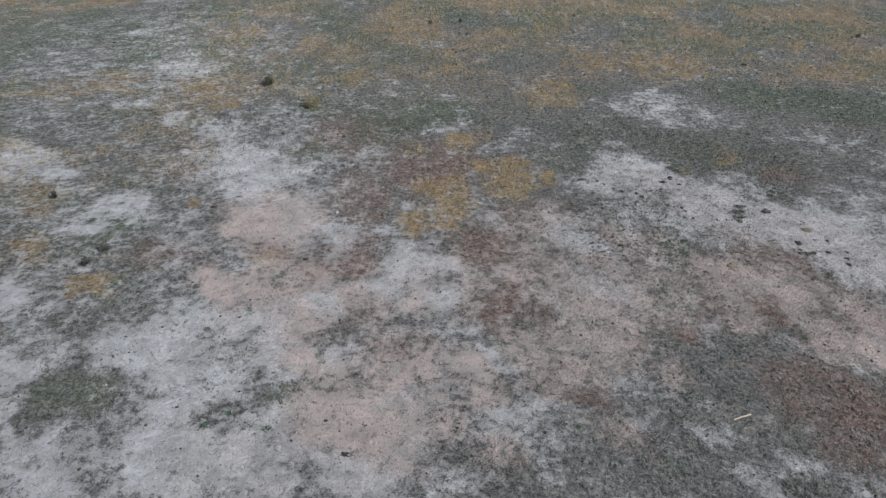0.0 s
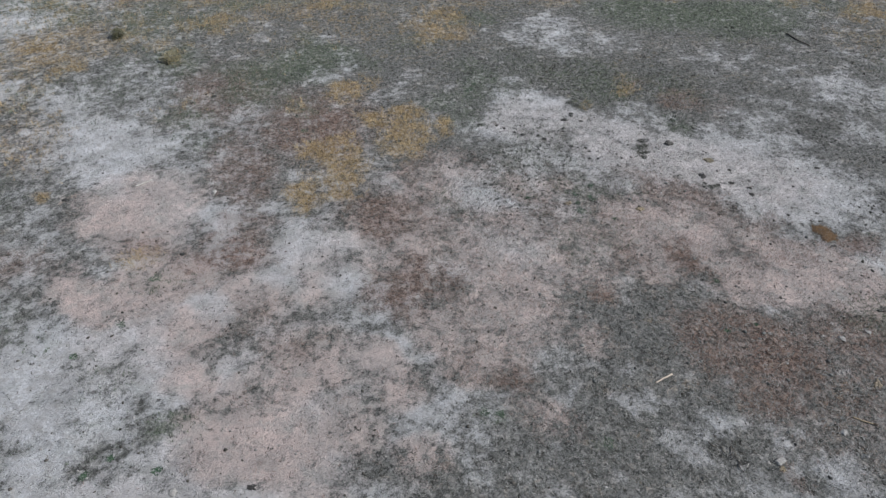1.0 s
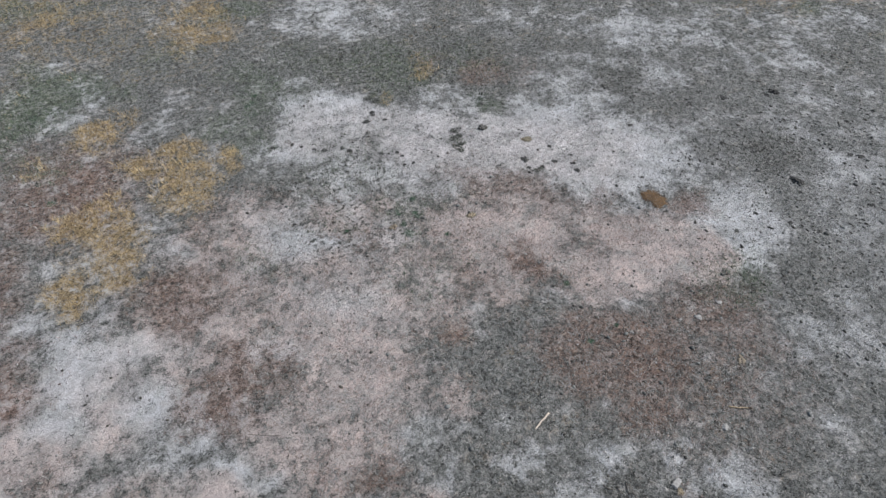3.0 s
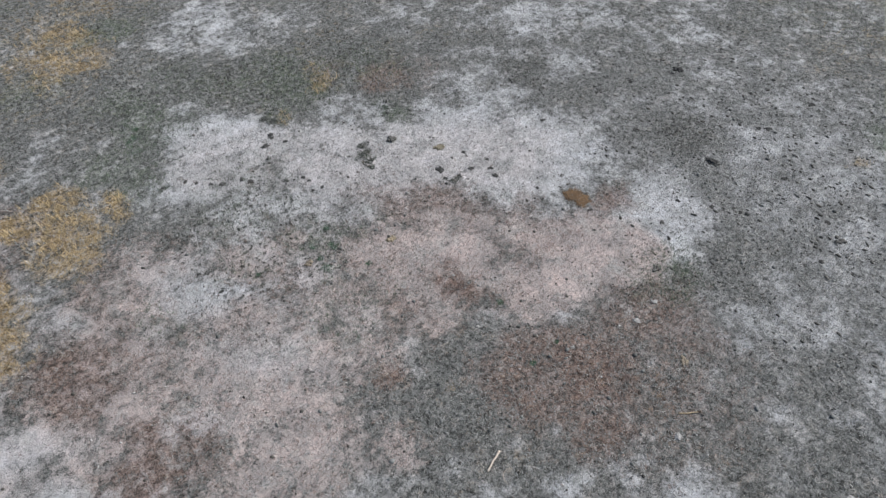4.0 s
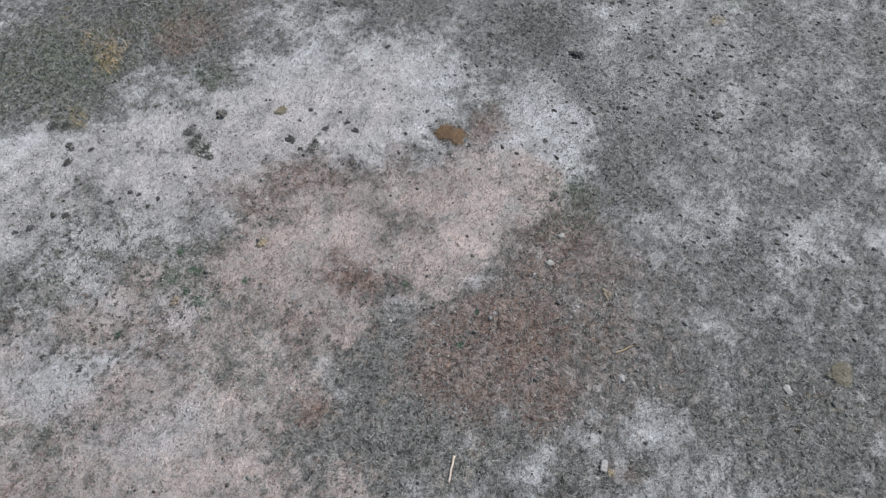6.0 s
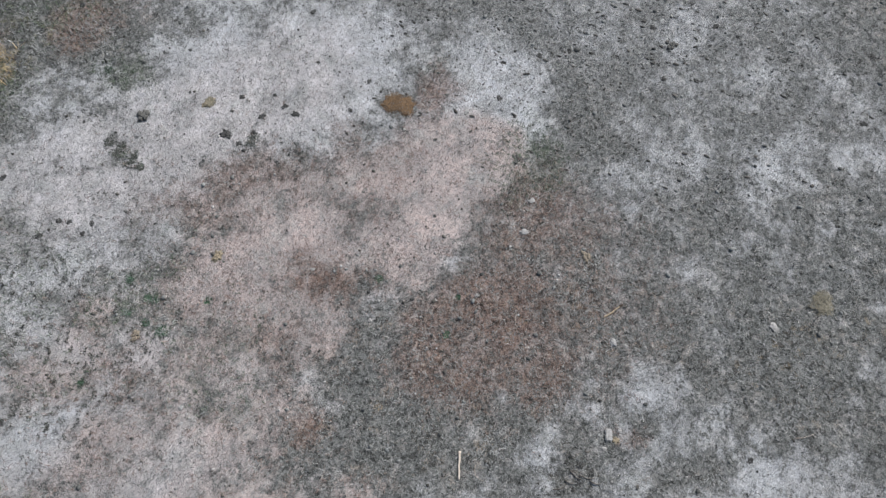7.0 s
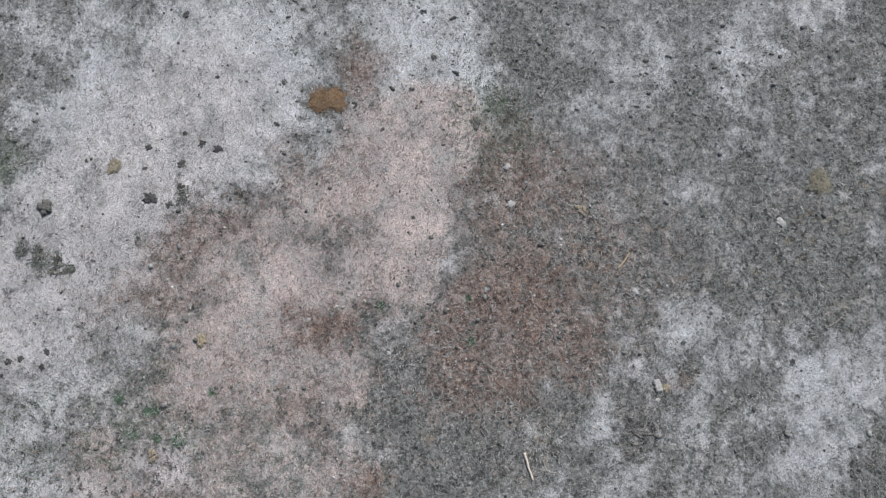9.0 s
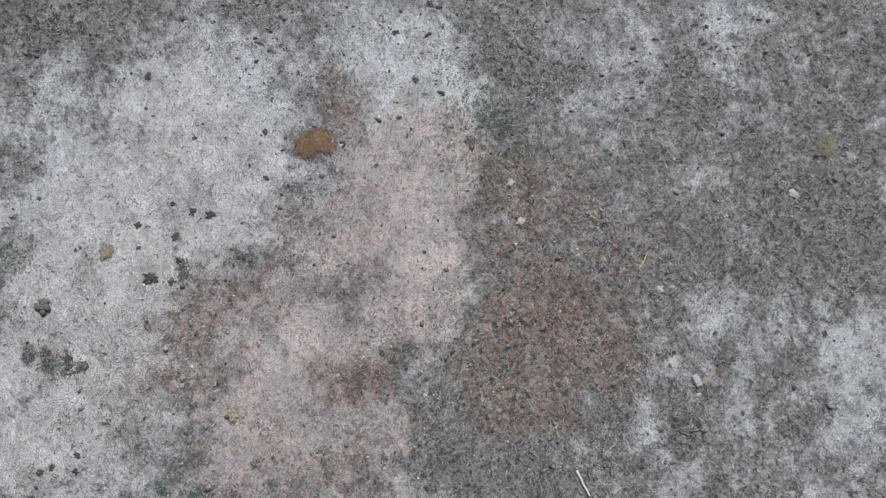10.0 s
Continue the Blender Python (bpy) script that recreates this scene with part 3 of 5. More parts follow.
def tone_shift_field(x, y):
    """Where the bare share is raised (+) or lowered (-) to make the ground paler or darker."""
    wx = x + (rough_noise(x, y, 1.6, 81, 4, 0.65) - 0.5) * 1.2
    wy = y + (rough_noise(x, y, 1.6, 86, 4, 0.65) - 0.5) * 1.2
    out = np.zeros_like(x)
    for px, py, a, b, turn, s in TONE_SHIFT:
        c, n = math.cos(radians(turn)), math.sin(radians(turn))
        u, v = (wx - px) * c + (wy - py) * n, (wy - py) * c - (wx - px) * n
        out += s * np.exp(-(u / a) ** 2 - (v / b) ** 2)
    return out


# ---- winding streaks that cross the patches: half width, how much more or less, then places along each ----
BARE_TOUCH_A = [(0.64, 0.3, 11.4, 10.6, 10, 11.1, 9.2, 10.8), (0.4, 0.25, 8.8, 12.9, 8.8, 11.9), (0.58, 0.12, 13.7, 10.4, 12.6, 10.5), (0.68, -0.2, 13.5, 9, 12.1, 9.1),
    (0.59, 0.1, 13.1, 5.5, 12.7, 4.8), (0.45, 0.15, 8.5, 4.3, 6.8, 4.1), (0.45, 0.1, 8.3, 6.1, 7.6, 6.2), (0.44, -0.2, 7.2, 5.4, 6.5, 5.4),
    (0.59, -0.05, 7.7, 15.3, 7.7, 14.3, 7.7, 13.1), (0.74, 0.12, 13.5, 11.6, 13.5, 10.2, 12, 10.2), (0.66, 0.2, 10.6, 11.6, 11.4, 10.2, 9.8, 10.7), (0.52, 0.15, 7.8, 13.7, 8.7, 12.7)]
# the 1.15 wide, -0.08 streak paints lens falloff as less bare ground
BARE_TOUCH_B = [(1.68, 0.08, 18.3, 11.5, 17.1, 8.6, 15.5, 6.6), (0.68, -0.08, 15.6, 12.9, 16.7, 11.6), (0.88, 0.2, 10.9, 12.1, 13.2, 10.4, 10.8, 10.5), (1.13, 0.08, 2.5, 15.4, 3.8, 15.4, 6.2, 14.1),
    (0.79, 0.1, 3.4, 12.7, 4.5, 11.5), (1.15, -0.08, 12.4, 3.6, 9.4, 4.1), (0.77, -0.15, -8.5, 9.3, -6.6, 8.9), (0.68, -0.12, -4.7, 9.3, -3, 9),
    (2.24, -0.15, 5.5, 29.7, 6.8, 28.2), (1.4, -0.15, 8.4, 21.3, 11.5, 20.9, 13.9, 19.6), (1.56, 0.1, -4.5, 11.8, -1.7, 11.1, -1.9, 7.9, -4, 7.6), (0.8, -0.15, -2.9, 13.9, -2, 14.2)]
BARE_TOUCH_C = [(0.7, 0.14, 1.5, 12.5, 1.8, 11.6), (0.74, -0.12, -1.9, 11.9, -0.8, 11.1), (1.58, 0.05, 6.1, 19, 9.1, 16.7, 11.9, 14.6), (0.58, -0.1, 13.5, 8.8, 12.5, 8), (0.52, 0.1, 5.9, 13.8, 6, 12.5),
    (1.27, 0.12, -5.6, 15, -4.6, 10.9, -3, 9.3), (1.05, 0.18, -1.8, 13.1, -0.1, 12.2, 0.5, 10.8), (0.3, -0.2, 7.9, 19.6, 8, 19.3), (2.97, 0.12, -6, 21.1, -2, 20.1, -2.7, 16.3),
    (0.67, -0.15, -3.1, 13.7, -2, 13.7), (0.72, 0.2, -0.3, 9.8, 0.9, 8.8), (2.04, 0.1, 5, 22.9, 4.2, 26.1), (5.43, 0.1, -17.2, 27.1, -13.6, 28.6, -13.6, 34.6)]
BARE_TOUCH = BARE_TOUCH_A + BARE_TOUCH_B + BARE_TOUCH_C
WARM_TOUCH_A = [(0.86, 0.34, 11.6, 10.4, 10, 11, 8.9, 11.1, 8.8, 12.2), (0.66, 0.2, 10.6, 11.6, 11.4, 10.2, 9.8, 10.7), (0.52, 0.25, 7.8, 13.7, 8.7, 12.7), (1.91, 0.3, 1.9, 15.6, 4.4, 14.9, 6.7, 13.4),
    (1.3, 0.25, 2.4, 12.5, 4.5, 11.5), (1.56, 0.3, -4.5, 11.8, -1.7, 11.1, -1.9, 7.9, -4, 7.6), (1.58, 0.2, 6.1, 19, 9.1, 16.7, 11.9, 14.6), (0.88, -0.25, 3.7, 15, 4.3, 13, 5, 15),
    (1.58, 0.1, 6.1, 19, 9.1, 16.7, 11.9, 14.6), (1.23, -0.18, 2.8, 15.5, 4.1, 13.1, 2.8, 12.8)]
WARM_TOUCH_B = [(1.11, 0.25, 2.2, 14.8, 4.4, 13.2)]
WARM_TOUCH = WARM_TOUCH_A + WARM_TOUCH_B
BROWN_TOUCH_A = [(0.47, 0.25, 12, 11.7, 10.6, 11.9), (1.09, -0.5, 11.3, 19.4, 10.5, 18.2), (1.13, 0.4, 8.7, 21.3, 10.2, 20.2, 11.9, 19), (0.37, 0.3, 6.2, 12.4, 5.8, 11.3),
    (1.91, 0.12, 1.9, 15.6, 4.4, 14.9, 6.7, 13.4), (0.52, 0.2, 2.5, 9.7, 3.3, 9.4), (2.04, -0.2, -2.7, 20.5, -1, 18.5), (0.8, 0.35, -2.9, 13.9, -2, 14.2),
    (0.74, 0.25, -1.9, 11.9, -0.8, 11.1), (0.6, -0.4, -2.5, 14.6, -1.9, 14.5), (0.53, -0.28, 1, 13, 2, 12), (0.49, -0.3, -2.1, 14.7, -1.8, 14.5),
    (0.34, -0.25, 3, 9.6), (0.45, -0.25, 5.8, 11.6)]
BROWN_TOUCH_B = [(0.52, -0.3, 5.9, 13.8, 6, 12.5), (1.08, -0.4, 8.9, 21.9, 9, 20), (1.05, -0.2, -1.8, 13.1, -0.1, 12.2, 0.5, 10.8), (1.68, 0.22, -3.2, 20.7, -0.4, 21.2, -1.3, 16.2),
    (1.82, -0.15, -2.3, 19.5, -2, 16.8), (0.67, 0.3, -3.1, 13.7, -2, 13.7), (0.44, -0.35, 5.9, 11.5), (0.59, 0.2, 1.9, 12.5, 2.5, 12.3)]
BROWN_TOUCH = BROWN_TOUCH_A + BROWN_TOUCH_B
DARK_TOUCH = [(0.68, 0.15, 13.5, 9, 12.1, 9.1), (1.09, 0.1, 11.3, 19.4, 10.5, 18.2), (0.68, 0.15, 15.6, 12.9, 16.7, 11.6), (1.65, 0.2, 12.6, 26.6, 14.9, 26.3, 17.7, 25.1),
    (2.24, 0.3, 5.5, 29.7, 6.8, 28.2), (1.4, 0.2, 8.4, 21.3, 11.5, 20.9, 13.9, 19.6), (0.58, 0.15, 13.5, 8.8, 12.5, 8), (0.3, 0.4, 7.9, 19.6, 8, 19.3),
    (0.43, 0.12, 11.8, 9.7, 12.1, 9.6), (0.59, -0.3, 1.9, 12.5, 2.5, 12.3)]
GREEN_TOUCH_A = [(0.59, 0.15, 7.7, 15.3, 7.7, 14.3, 7.7, 13.1), (0.57, 0.08, 6.7, 15.1, 6.4, 14.1), (1.09, 0.12, 11.3, 19.4, 10.5, 18.2), (2.04, 0.1, -2.7, 20.5, -1, 18.5),
    (1.08, 0.4, -1.3, 23.6, 0.1, 24.4), (5, 0.25, -20.1, 31.7, -17.4, 34.6), (1.65, 0.4, 12.6, 26.6, 14.9, 26.3, 17.7, 25.1), (1.06, 0.3, -10.6, 15.2, -9.3, 16.8),
    (0.77, 0.25, -8.5, 9.3, -6.6, 8.9), (0.68, 0.25, -4.7, 9.3, -3, 9), (1.08, 0.2, 8.9, 21.9, 9, 20), (1.23, 0.06, 2.8, 15.5, 4.1, 13.1, 2.8, 12.8),
    (0.3, 0.3, 7.9, 19.6, 8, 19.3)]
GREEN_TOUCH_B = [(0.43, 0.25, 11.8, 9.7, 12.1, 9.6), (0.39, 0.2, 13.1, 11.9), (0.52, 0.1, 14.4, 11.5, 14.7, 11.2), (0.57, 0.2, -4.7, 13.4, -4, 13.1),
    (0.59, -0.2, 1.9, 12.5, 2.5, 12.3)]
GREEN_TOUCH = GREEN_TOUCH_A + GREEN_TOUCH_B
STRAW_TOUCH = [(5, -0.4, -20.1, 31.7, -17.4, 34.6), (1.65, -0.3, 12.6, 26.6, 14.9, 26.3, 17.7, 25.1), (1.47, -0.5, -17, 24, -13.8, 22.4, -14.2, 24.6), (0.2, 0.35, 8.2, 19.5, 8.3, 19.2),
    (1.61, -0.4, -7, 23.7, -4.4, 24.5), (0.3, 0.5, -5, 14.2, -4.4, 14.2)]


def streak_field(x, y, streaks, seed):
    """Sum of winding streaks: half width, how much more (+) or less (-), then the places along it."""
    out = np.zeros_like(x)
    if not streaks:
        return out
    wx = x + (rough_noise(x, y, 1.0, seed, 4, 0.65) - 0.5) * 0.7
    wy = y + (rough_noise(x, y, 1.0, seed + 5, 4, 0.65) - 0.5) * 0.7
    for wide, much, *way in streaks:
        spots = list(zip(way[::2], way[1::2]))
        far = np.full_like(x, 1e9)
        for (ax, ay), (bx, by) in zip(spots, spots[1:] or spots):
            ux, uy = bx - ax, by - ay
            f = np.clip(((wx - ax) * ux + (wy - ay) * uy) / max(ux * ux + uy * uy, 1e-6), 0.0, 1.0)
            far = np.minimum(far, np.hypot(wx - ax - f * ux, wy - ay - f * uy))
        k = np.clip((1.55 - far / wide) / 1.15, 0.0, 1.0)
        out += much * k * k * (3 - 2 * k)
    return out


def cover(x, y):
    """The cover of the land: bare dust, its tan share, brown thatch, dark turf, straw, green, matted pale stems."""
    pale, tan = patch_field(x, y, PALE, 41), patch_field(x, y, TAN, 43)
    brown, dark = patch_field(x, y, BROWN, 45), patch_field(x, y, DARK, 47)
    straw, green = patch_field(x, y, STRAW, 49), patch_field(x, y, GREEN, 51)
    loose = rough_noise(x, y, 2.6, 61, 5, 0.6)
    # away from the trodden middle the land turns to yellowed and green grass
    out = np.clip((np.hypot(x - 7, y - 10) - 13) / 13, 0.0, 1.0)
    straw = np.maximum(straw, out * np.clip((rough_noise(x, y, 5.0, 71, 5) - 0.30) * 2.2, 0.0, 0.6))
    green = np.maximum(green, out * np.clip((rough_noise(x, y, 4.5, 73, 4) - 0.36) * 3.0, 0.0, 0.8))
    bare = np.maximum(np.maximum(pale, tan), np.clip((loose - 0.36) * 1.4, 0.0, 0.4) * (1 - 0.6 * out))
    bare = bare * (1 - 0.7 * brown) * (1 - 0.75 * dark) * (1 - 0.8 * straw) * (1 - 0.5 * green)
    clump = rough_noise(x, y, 0.60, 95, 3, 0.8)
    bare = bare + tone_shift_field(x, y) + streak_field(x, y, BARE_TOUCH, 101)
    # the open flank beyond the trodden middle is worn evenly
    mat = np.exp(-((x - 16.5) / 4.5) ** 2 - ((y - 9.5) / 5.5) ** 2)
    bare = bare * (1 - 0.5 * mat) + 0.10 * mat
    bare = np.where(bare > 0.45, 0.45 + 0.32 * np.tanh((bare - 0.45) / 0.32), bare)
    bare = np.clip(bare + (0.5 - clump) * (0.95 - 0.45 * mat), -0.45, 0.95)
    straw = straw * np.clip((rough_noise(x, y, 0.6, 91, 4, 0.75) - 0.26) * 3.2, 0.25, 1.0)
    middle = np.exp(-((x - 5.5) / 7.5) ** 2 - ((y - 12) / 5.5) ** 2)
    warm = np.clip(np.maximum(tan / (0.8 * pale + tan + 0.12), 0.22 * middle) + streak_field(x, y, WARM_TOUCH, 102), 0.0, 1.0)
    brown = np.clip(np.maximum(brown, 0.32 * warm) + streak_field(x, y, BROWN_TOUCH, 103), 0.0, 1.0)
    dark = np.clip(dark + streak_field(x, y, DARK_TOUCH, 104), 0.0, 1.0)
    green = np.clip(green + streak_field(x, y, GREEN_TOUCH, 105), 0.0, 1.0)
    straw = np.clip(straw + streak_field(x, y, STRAW_TOUCH, 106), 0.0, 1.0)
    return bare, warm, brown, dark, straw, green, mat


def tufts(bare):
    """How thickly grass grows there."""
    return np.clip(1 - bare, 0.0, 1.3)


# ---- materials ----
def material(name, rough=0.9, specular=0.2):
    m = bpy.data.materials.new(name)
    m.use_nodes = True
    shade = m.node_tree.nodes["Principled BSDF"]
    shade.inputs["Roughness"].default_value = rough
    shade.inputs["Specular IOR Level"].default_value = specular
    return m, m.node_tree, shade


def node(tree, kind, links=(), **values):
    n = tree.nodes.new("ShaderNode" + kind)
    for key, value in values.items():
        if key in ("operation", "blend_type", "data_type", "attribute_name", "feature", "interpolation_type", "clamp_factor", "clamp"):
            if key == "attribute_name":
                n.attribute_name = value
            elif key == "operation":
                n.operation = value
            elif key == "blend_type":
                n.blend_type = value
            elif key == "data_type":
                n.data_type = value
            elif key == "feature":
                n.feature = value
            elif key == "interpolation_type":
                n.interpolation_type = value
        else:
            n.inputs[key].default_value = value
    for key, source in links:
        tree.links.new(source, n.inputs[key])
    return n


def mix(tree, factor, a, b, blend="MIX"):
    n = tree.nodes.new("ShaderNodeMix")
    n.data_type, n.blend_type = "RGBA", blend
    for slot, v in ((0, factor), (6, a), (7, b)):
        if isinstance(v, (int, float)):
            n.inputs[slot].default_value = v
        elif isinstance(v, tuple):
            n.inputs[slot].default_value = (*v, 1.0)
        else:
            tree.links.new(v, n.inputs[slot])
    return n.outputs[2]


def span(tree, source, a, b, c=0.0, d=1.0, smooth=True):
    n = tree.nodes.new("ShaderNodeMapRange")
    n.interpolation_type = "SMOOTHSTEP" if smooth else "LINEAR"
    tree.links.new(source, n.inputs[0])
    for slot, v in zip((1, 2, 3, 4), (a, b, c, d)):
        n.inputs[slot].default_value = v
    return n.outputs[0]


def sums(tree, op, a, b):
    n = tree.nodes.new("ShaderNodeMath")
    n.operation = op
    for slot, v in ((0, a), (1, b)):
        if isinstance(v, (int, float)):
            n.inputs[slot].default_value = v
        else:
            tree.links.new(v, n.inputs[slot])
    return n.outputs[0]


def speckle(tree, place, scale, detail=6.0, rough=0.6, stretch=None, turn=0.0, warp=0.0):
    if stretch:
        m = node(tree, "Mapping", [("Vector", place)])
        m.inputs["Scale"].default_value = stretch
        m.inputs["Rotation"].default_value = (0, 0, turn)
        place = m.outputs[0]
    return node(tree, "TexNoise", [("Vector", place)], Scale=scale, Detail=detail, Roughness=rough, Distortion=warp).outputs["Fac"]


def ground_material():
    m, tree, shade = material("dry_pasture_ground", 0.95, 0.12)
    place = node(tree, "NewGeometry").outputs["Position"]
    near = {k: node(tree, "Attribute", attribute_name=k).outputs["Fac"] for k in ("bare", "warm", "brown", "dark", "straw", "green", "mat")}
    coarse = speckle(tree, place, 1.1, 8, 0.68)
    middle = speckle(tree, place, 5.0, 8, 0.7)
    fine = speckle(tree, place, 26.0, 6, 0.75)
    tufty = speckle(tree, place, 11.0, 5, 0.7, warp=0.8)
    hair = speckle(tree, place, 45.0, 3, 0.6, warp=2.5)
    fibre = sums(tree, "ADD", sums(tree, "MULTIPLY", tufty, 0.62), sums(tree, "MULTIPLY", hair, 0.38))

    calm = span(tree, near["mat"], 0.0, 1.0, 1.0, 0.5, False)

    def ragged(mask, low, high):
        g = sums(tree, "MULTIPLY", sums(tree, "SUBTRACT", coarse, 0.5), 0.9)
        g = sums(tree, "ADD", g, sums(tree, "MULTIPLY", sums(tree, "SUBTRACT", middle, 0.5), 2.2))
        g = sums(tree, "ADD", g, sums(tree, "MULTIPLY", sums(tree, "SUBTRACT", fine, 0.5), 1.5))
        return span(tree, sums(tree, "ADD", mask, sums(tree, "MULTIPLY", g, calm)), low, high)

    # the thatch of dead grass, fibre by fibre; dark ends paint dead blades and shadowed gaps
    thatch = mix(tree, span(tree, fibre, 0.40, 0.60), (0.042, 0.044, 0.041), (0.250, 0.256, 0.242))
    thatch = mix(tree, sums(tree, "MULTIPLY", near["mat"], 0.5), thatch, mix(tree, span(tree, fibre, 0.40, 0.60), (0.085, 0.088, 0.086), (0.38, 0.39, 0.385)))
    thatch = mix(tree, sums(tree, "MULTIPLY", ragged(near["brown"], 0.05, 0.80), 0.95), thatch, mix(tree, span(tree, fibre, 0.40, 0.60), (0.056, 0.038, 0.030), (0.310, 0.215, 0.178)))
    thatch = mix(tree, sums(tree, "MULTIPLY", ragged(near["dark"], 0.2, 0.8), 0.7), thatch, mix(tree, span(tree, fibre, 0.40, 0.60), (0.030, 0.031, 0.027), (0.17, 0.17, 0.155)))
    thatch = mix(tree, sums(tree, "MULTIPLY", ragged(near["straw"], 0.10, 0.55), 0.8), thatch, mix(tree, span(tree, fibre, 0.40, 0.60), (0.118, 0.084, 0.043), (0.44, 0.32, 0.165)))
    thatch = mix(tree, sums(tree, "MULTIPLY", ragged(near["green"], 0.2, 0.8), 0.75), thatch, mix(tree, span(tree, fibre, 0.40, 0.60), (0.036, 0.051, 0.037), (0.19, 0.228, 0.162)))
    # half-rotted dark clumps and paler trodden spots in the thatch
    clump = speckle(tree, place, 6.5, 5, 0.65, warp=0.6)
    thatch = mix(tree, span(tree, clump, 0.54, 0.66, 0.0, 0.55), thatch, (0.055, 0.048, 0.042))
    worn_spot = mix(tree, near["brown"], (0.36, 0.355, 0.34), (0.43, 0.345, 0.31))
    thatch = mix(tree, span(tree, clump, 0.36, 0.47, 0.5, 0.0), thatch, worn_spot)
    # bare, trodden dust: pale grey, in places warmer
    dust = mix(tree, span(tree, near["warm"], 0.1, 0.8), (0.73, 0.748, 0.772), (0.695, 0.582, 0.545))
    dust = mix(tree, span(tree, near["brown"], 0.1, 0.9, 0.0, 0.6), dust, (0.45, 0.365, 0.340))
    dust = mix(tree, span(tree, speckle(tree, place, 1.7, 6, 0.66, warp=0.5), 0.48, 0.70, 0.0, 0.55), dust, (0.44, 0.475, 0.455))
    dust = mix(tree, span(tree, speckle(tree, place, 0.8, 7, 0.68, warp=0.4), 0.42, 0.62, 0.0, 0.36), dust, (0.36, 0.355, 0.35))
    dust = mix(tree, span(tree, speckle(tree, place, 2.4, 6, 0.7, warp=0.6), 0.46, 0.66, 0.0, 0.45), dust, (0.32, 0.315, 0.305))
    dust = mix(tree, span(tree, middle, 0.44, 0.66, 0.0, 0.45), dust, (0.30, 0.285, 0.27))
    dust = mix(tree, span(tree, fine, 0.52, 0.72, 0.0, 0.55), dust, (0.17, 0.16, 0.15))
    colour = mix(tree, sums(tree, "MULTIPLY", ragged(near["bare"], 0.08, 0.72), 0.92), thatch, dust)
    colour = mix(tree, 1.0, colour, mix(tree, span(tree, coarse, 0.3, 0.7), (0.90, 0.90, 0.90), (1.08, 1.07, 1.06)), "MULTIPLY")
    tree.links.new(colour, shade.inputs["Base Color"])
    # matted fibres lying three ways
    mat = 0.0
    for angle in (0.3, 1.35, 2.4):
        lie = speckle(tree, place, 22.0, 3, 0.6, (1.0, 5.0, 1.0), angle, 0.7)
        mat = sums(tree, "ADD", sums(tree, "MULTIPLY", span(tree, lie, 0.48, 0.70), 0.26), mat)
    high = sums(tree, "ADD", sums(tree, "MULTIPLY", middle, 1.0), sums(tree, "ADD", sums(tree, "MULTIPLY", fine, 0.55), sums(tree, "ADD", sums(tree, "MULTIPLY", fibre, 0.5), mat)))
    bump = node(tree, "Bump", [("Height", high)], Strength=1.0, Distance=0.043)
    tree.links.new(bump.outputs[0], shade.inputs["Normal"])
    return m


def blade_material(name, dark, light):
    m, tree, shade = material(name, 0.75, 0.25)
    pick = node(tree, "NewGeometry").outputs["Random Per Island"]
    place = node(tree, "NewGeometry").outputs["Position"]
    blot = speckle(tree, place, 1.6, 4)
    c = mix(tree, pick, dark, light)
    c = mix(tree, span(tree, blot, 0.3, 0.7, 0.0, 0.5), c, tuple(0.6 * v for v in dark))
    tree.links.new(c, shade.inputs["Base Color"])
    return m


GROUND = ground_material()
DEAD_BLADE = blade_material("dead_grass_blade", (0.055, 0.057, 0.053), (0.40, 0.405, 0.39))
BROWN_BLADE = blade_material("brown_thatch_blade", (0.075, 0.052, 0.043), (0.375, 0.268, 0.226))
STRAW_BLADE = blade_material("straw_blade", (0.33, 0.245, 0.13), (0.61, 0.475, 0.275))
BLEACHED = blade_material("bleached_stem", (0.34, 0.33, 0.30), (0.66, 0.64, 0.59))
MATTED = blade_material("matted_stem", (0.22, 0.22, 0.215), (0.50, 0.505, 0.51))
DARK_BLADE = blade_material("dark_grass_blade", (0.022, 0.022, 0.019), (0.11, 0.11, 0.095))
GREEN_BLADE = blade_material("green_grass_blade", (0.040, 0.060, 0.041), (0.16, 0.198, 0.128))


# ---- the ground: one sheet from underfoot to the horizon ----
def steps(first, last, pitch, reach):
    """Even steps from first to last, then ever longer ones out to reach."""
    inner = list(np.arange(first, last + pitch / 2, pitch))
    step, low, high = pitch, [first], [last]
    while high[-1] < reach:
        step *= 1.05 if step < 0.45 else 1.0 if high[-1] - last < 22 else 1.3
        high.append(high[-1] + step)
        low.append(low[-1] - step)
    return np.array(low[:0:-1] + inner + high[1:])


XS, YS = steps(-8.0, 24.0, 0.078, 1800.0), steps(2.0, 28.0, 0.078, 1800.0)
_gx, _gy = np.meshgrid(XS, YS)
LAND = ground_height(_gx, _gy)
COVER = cover(_gx, _gy)


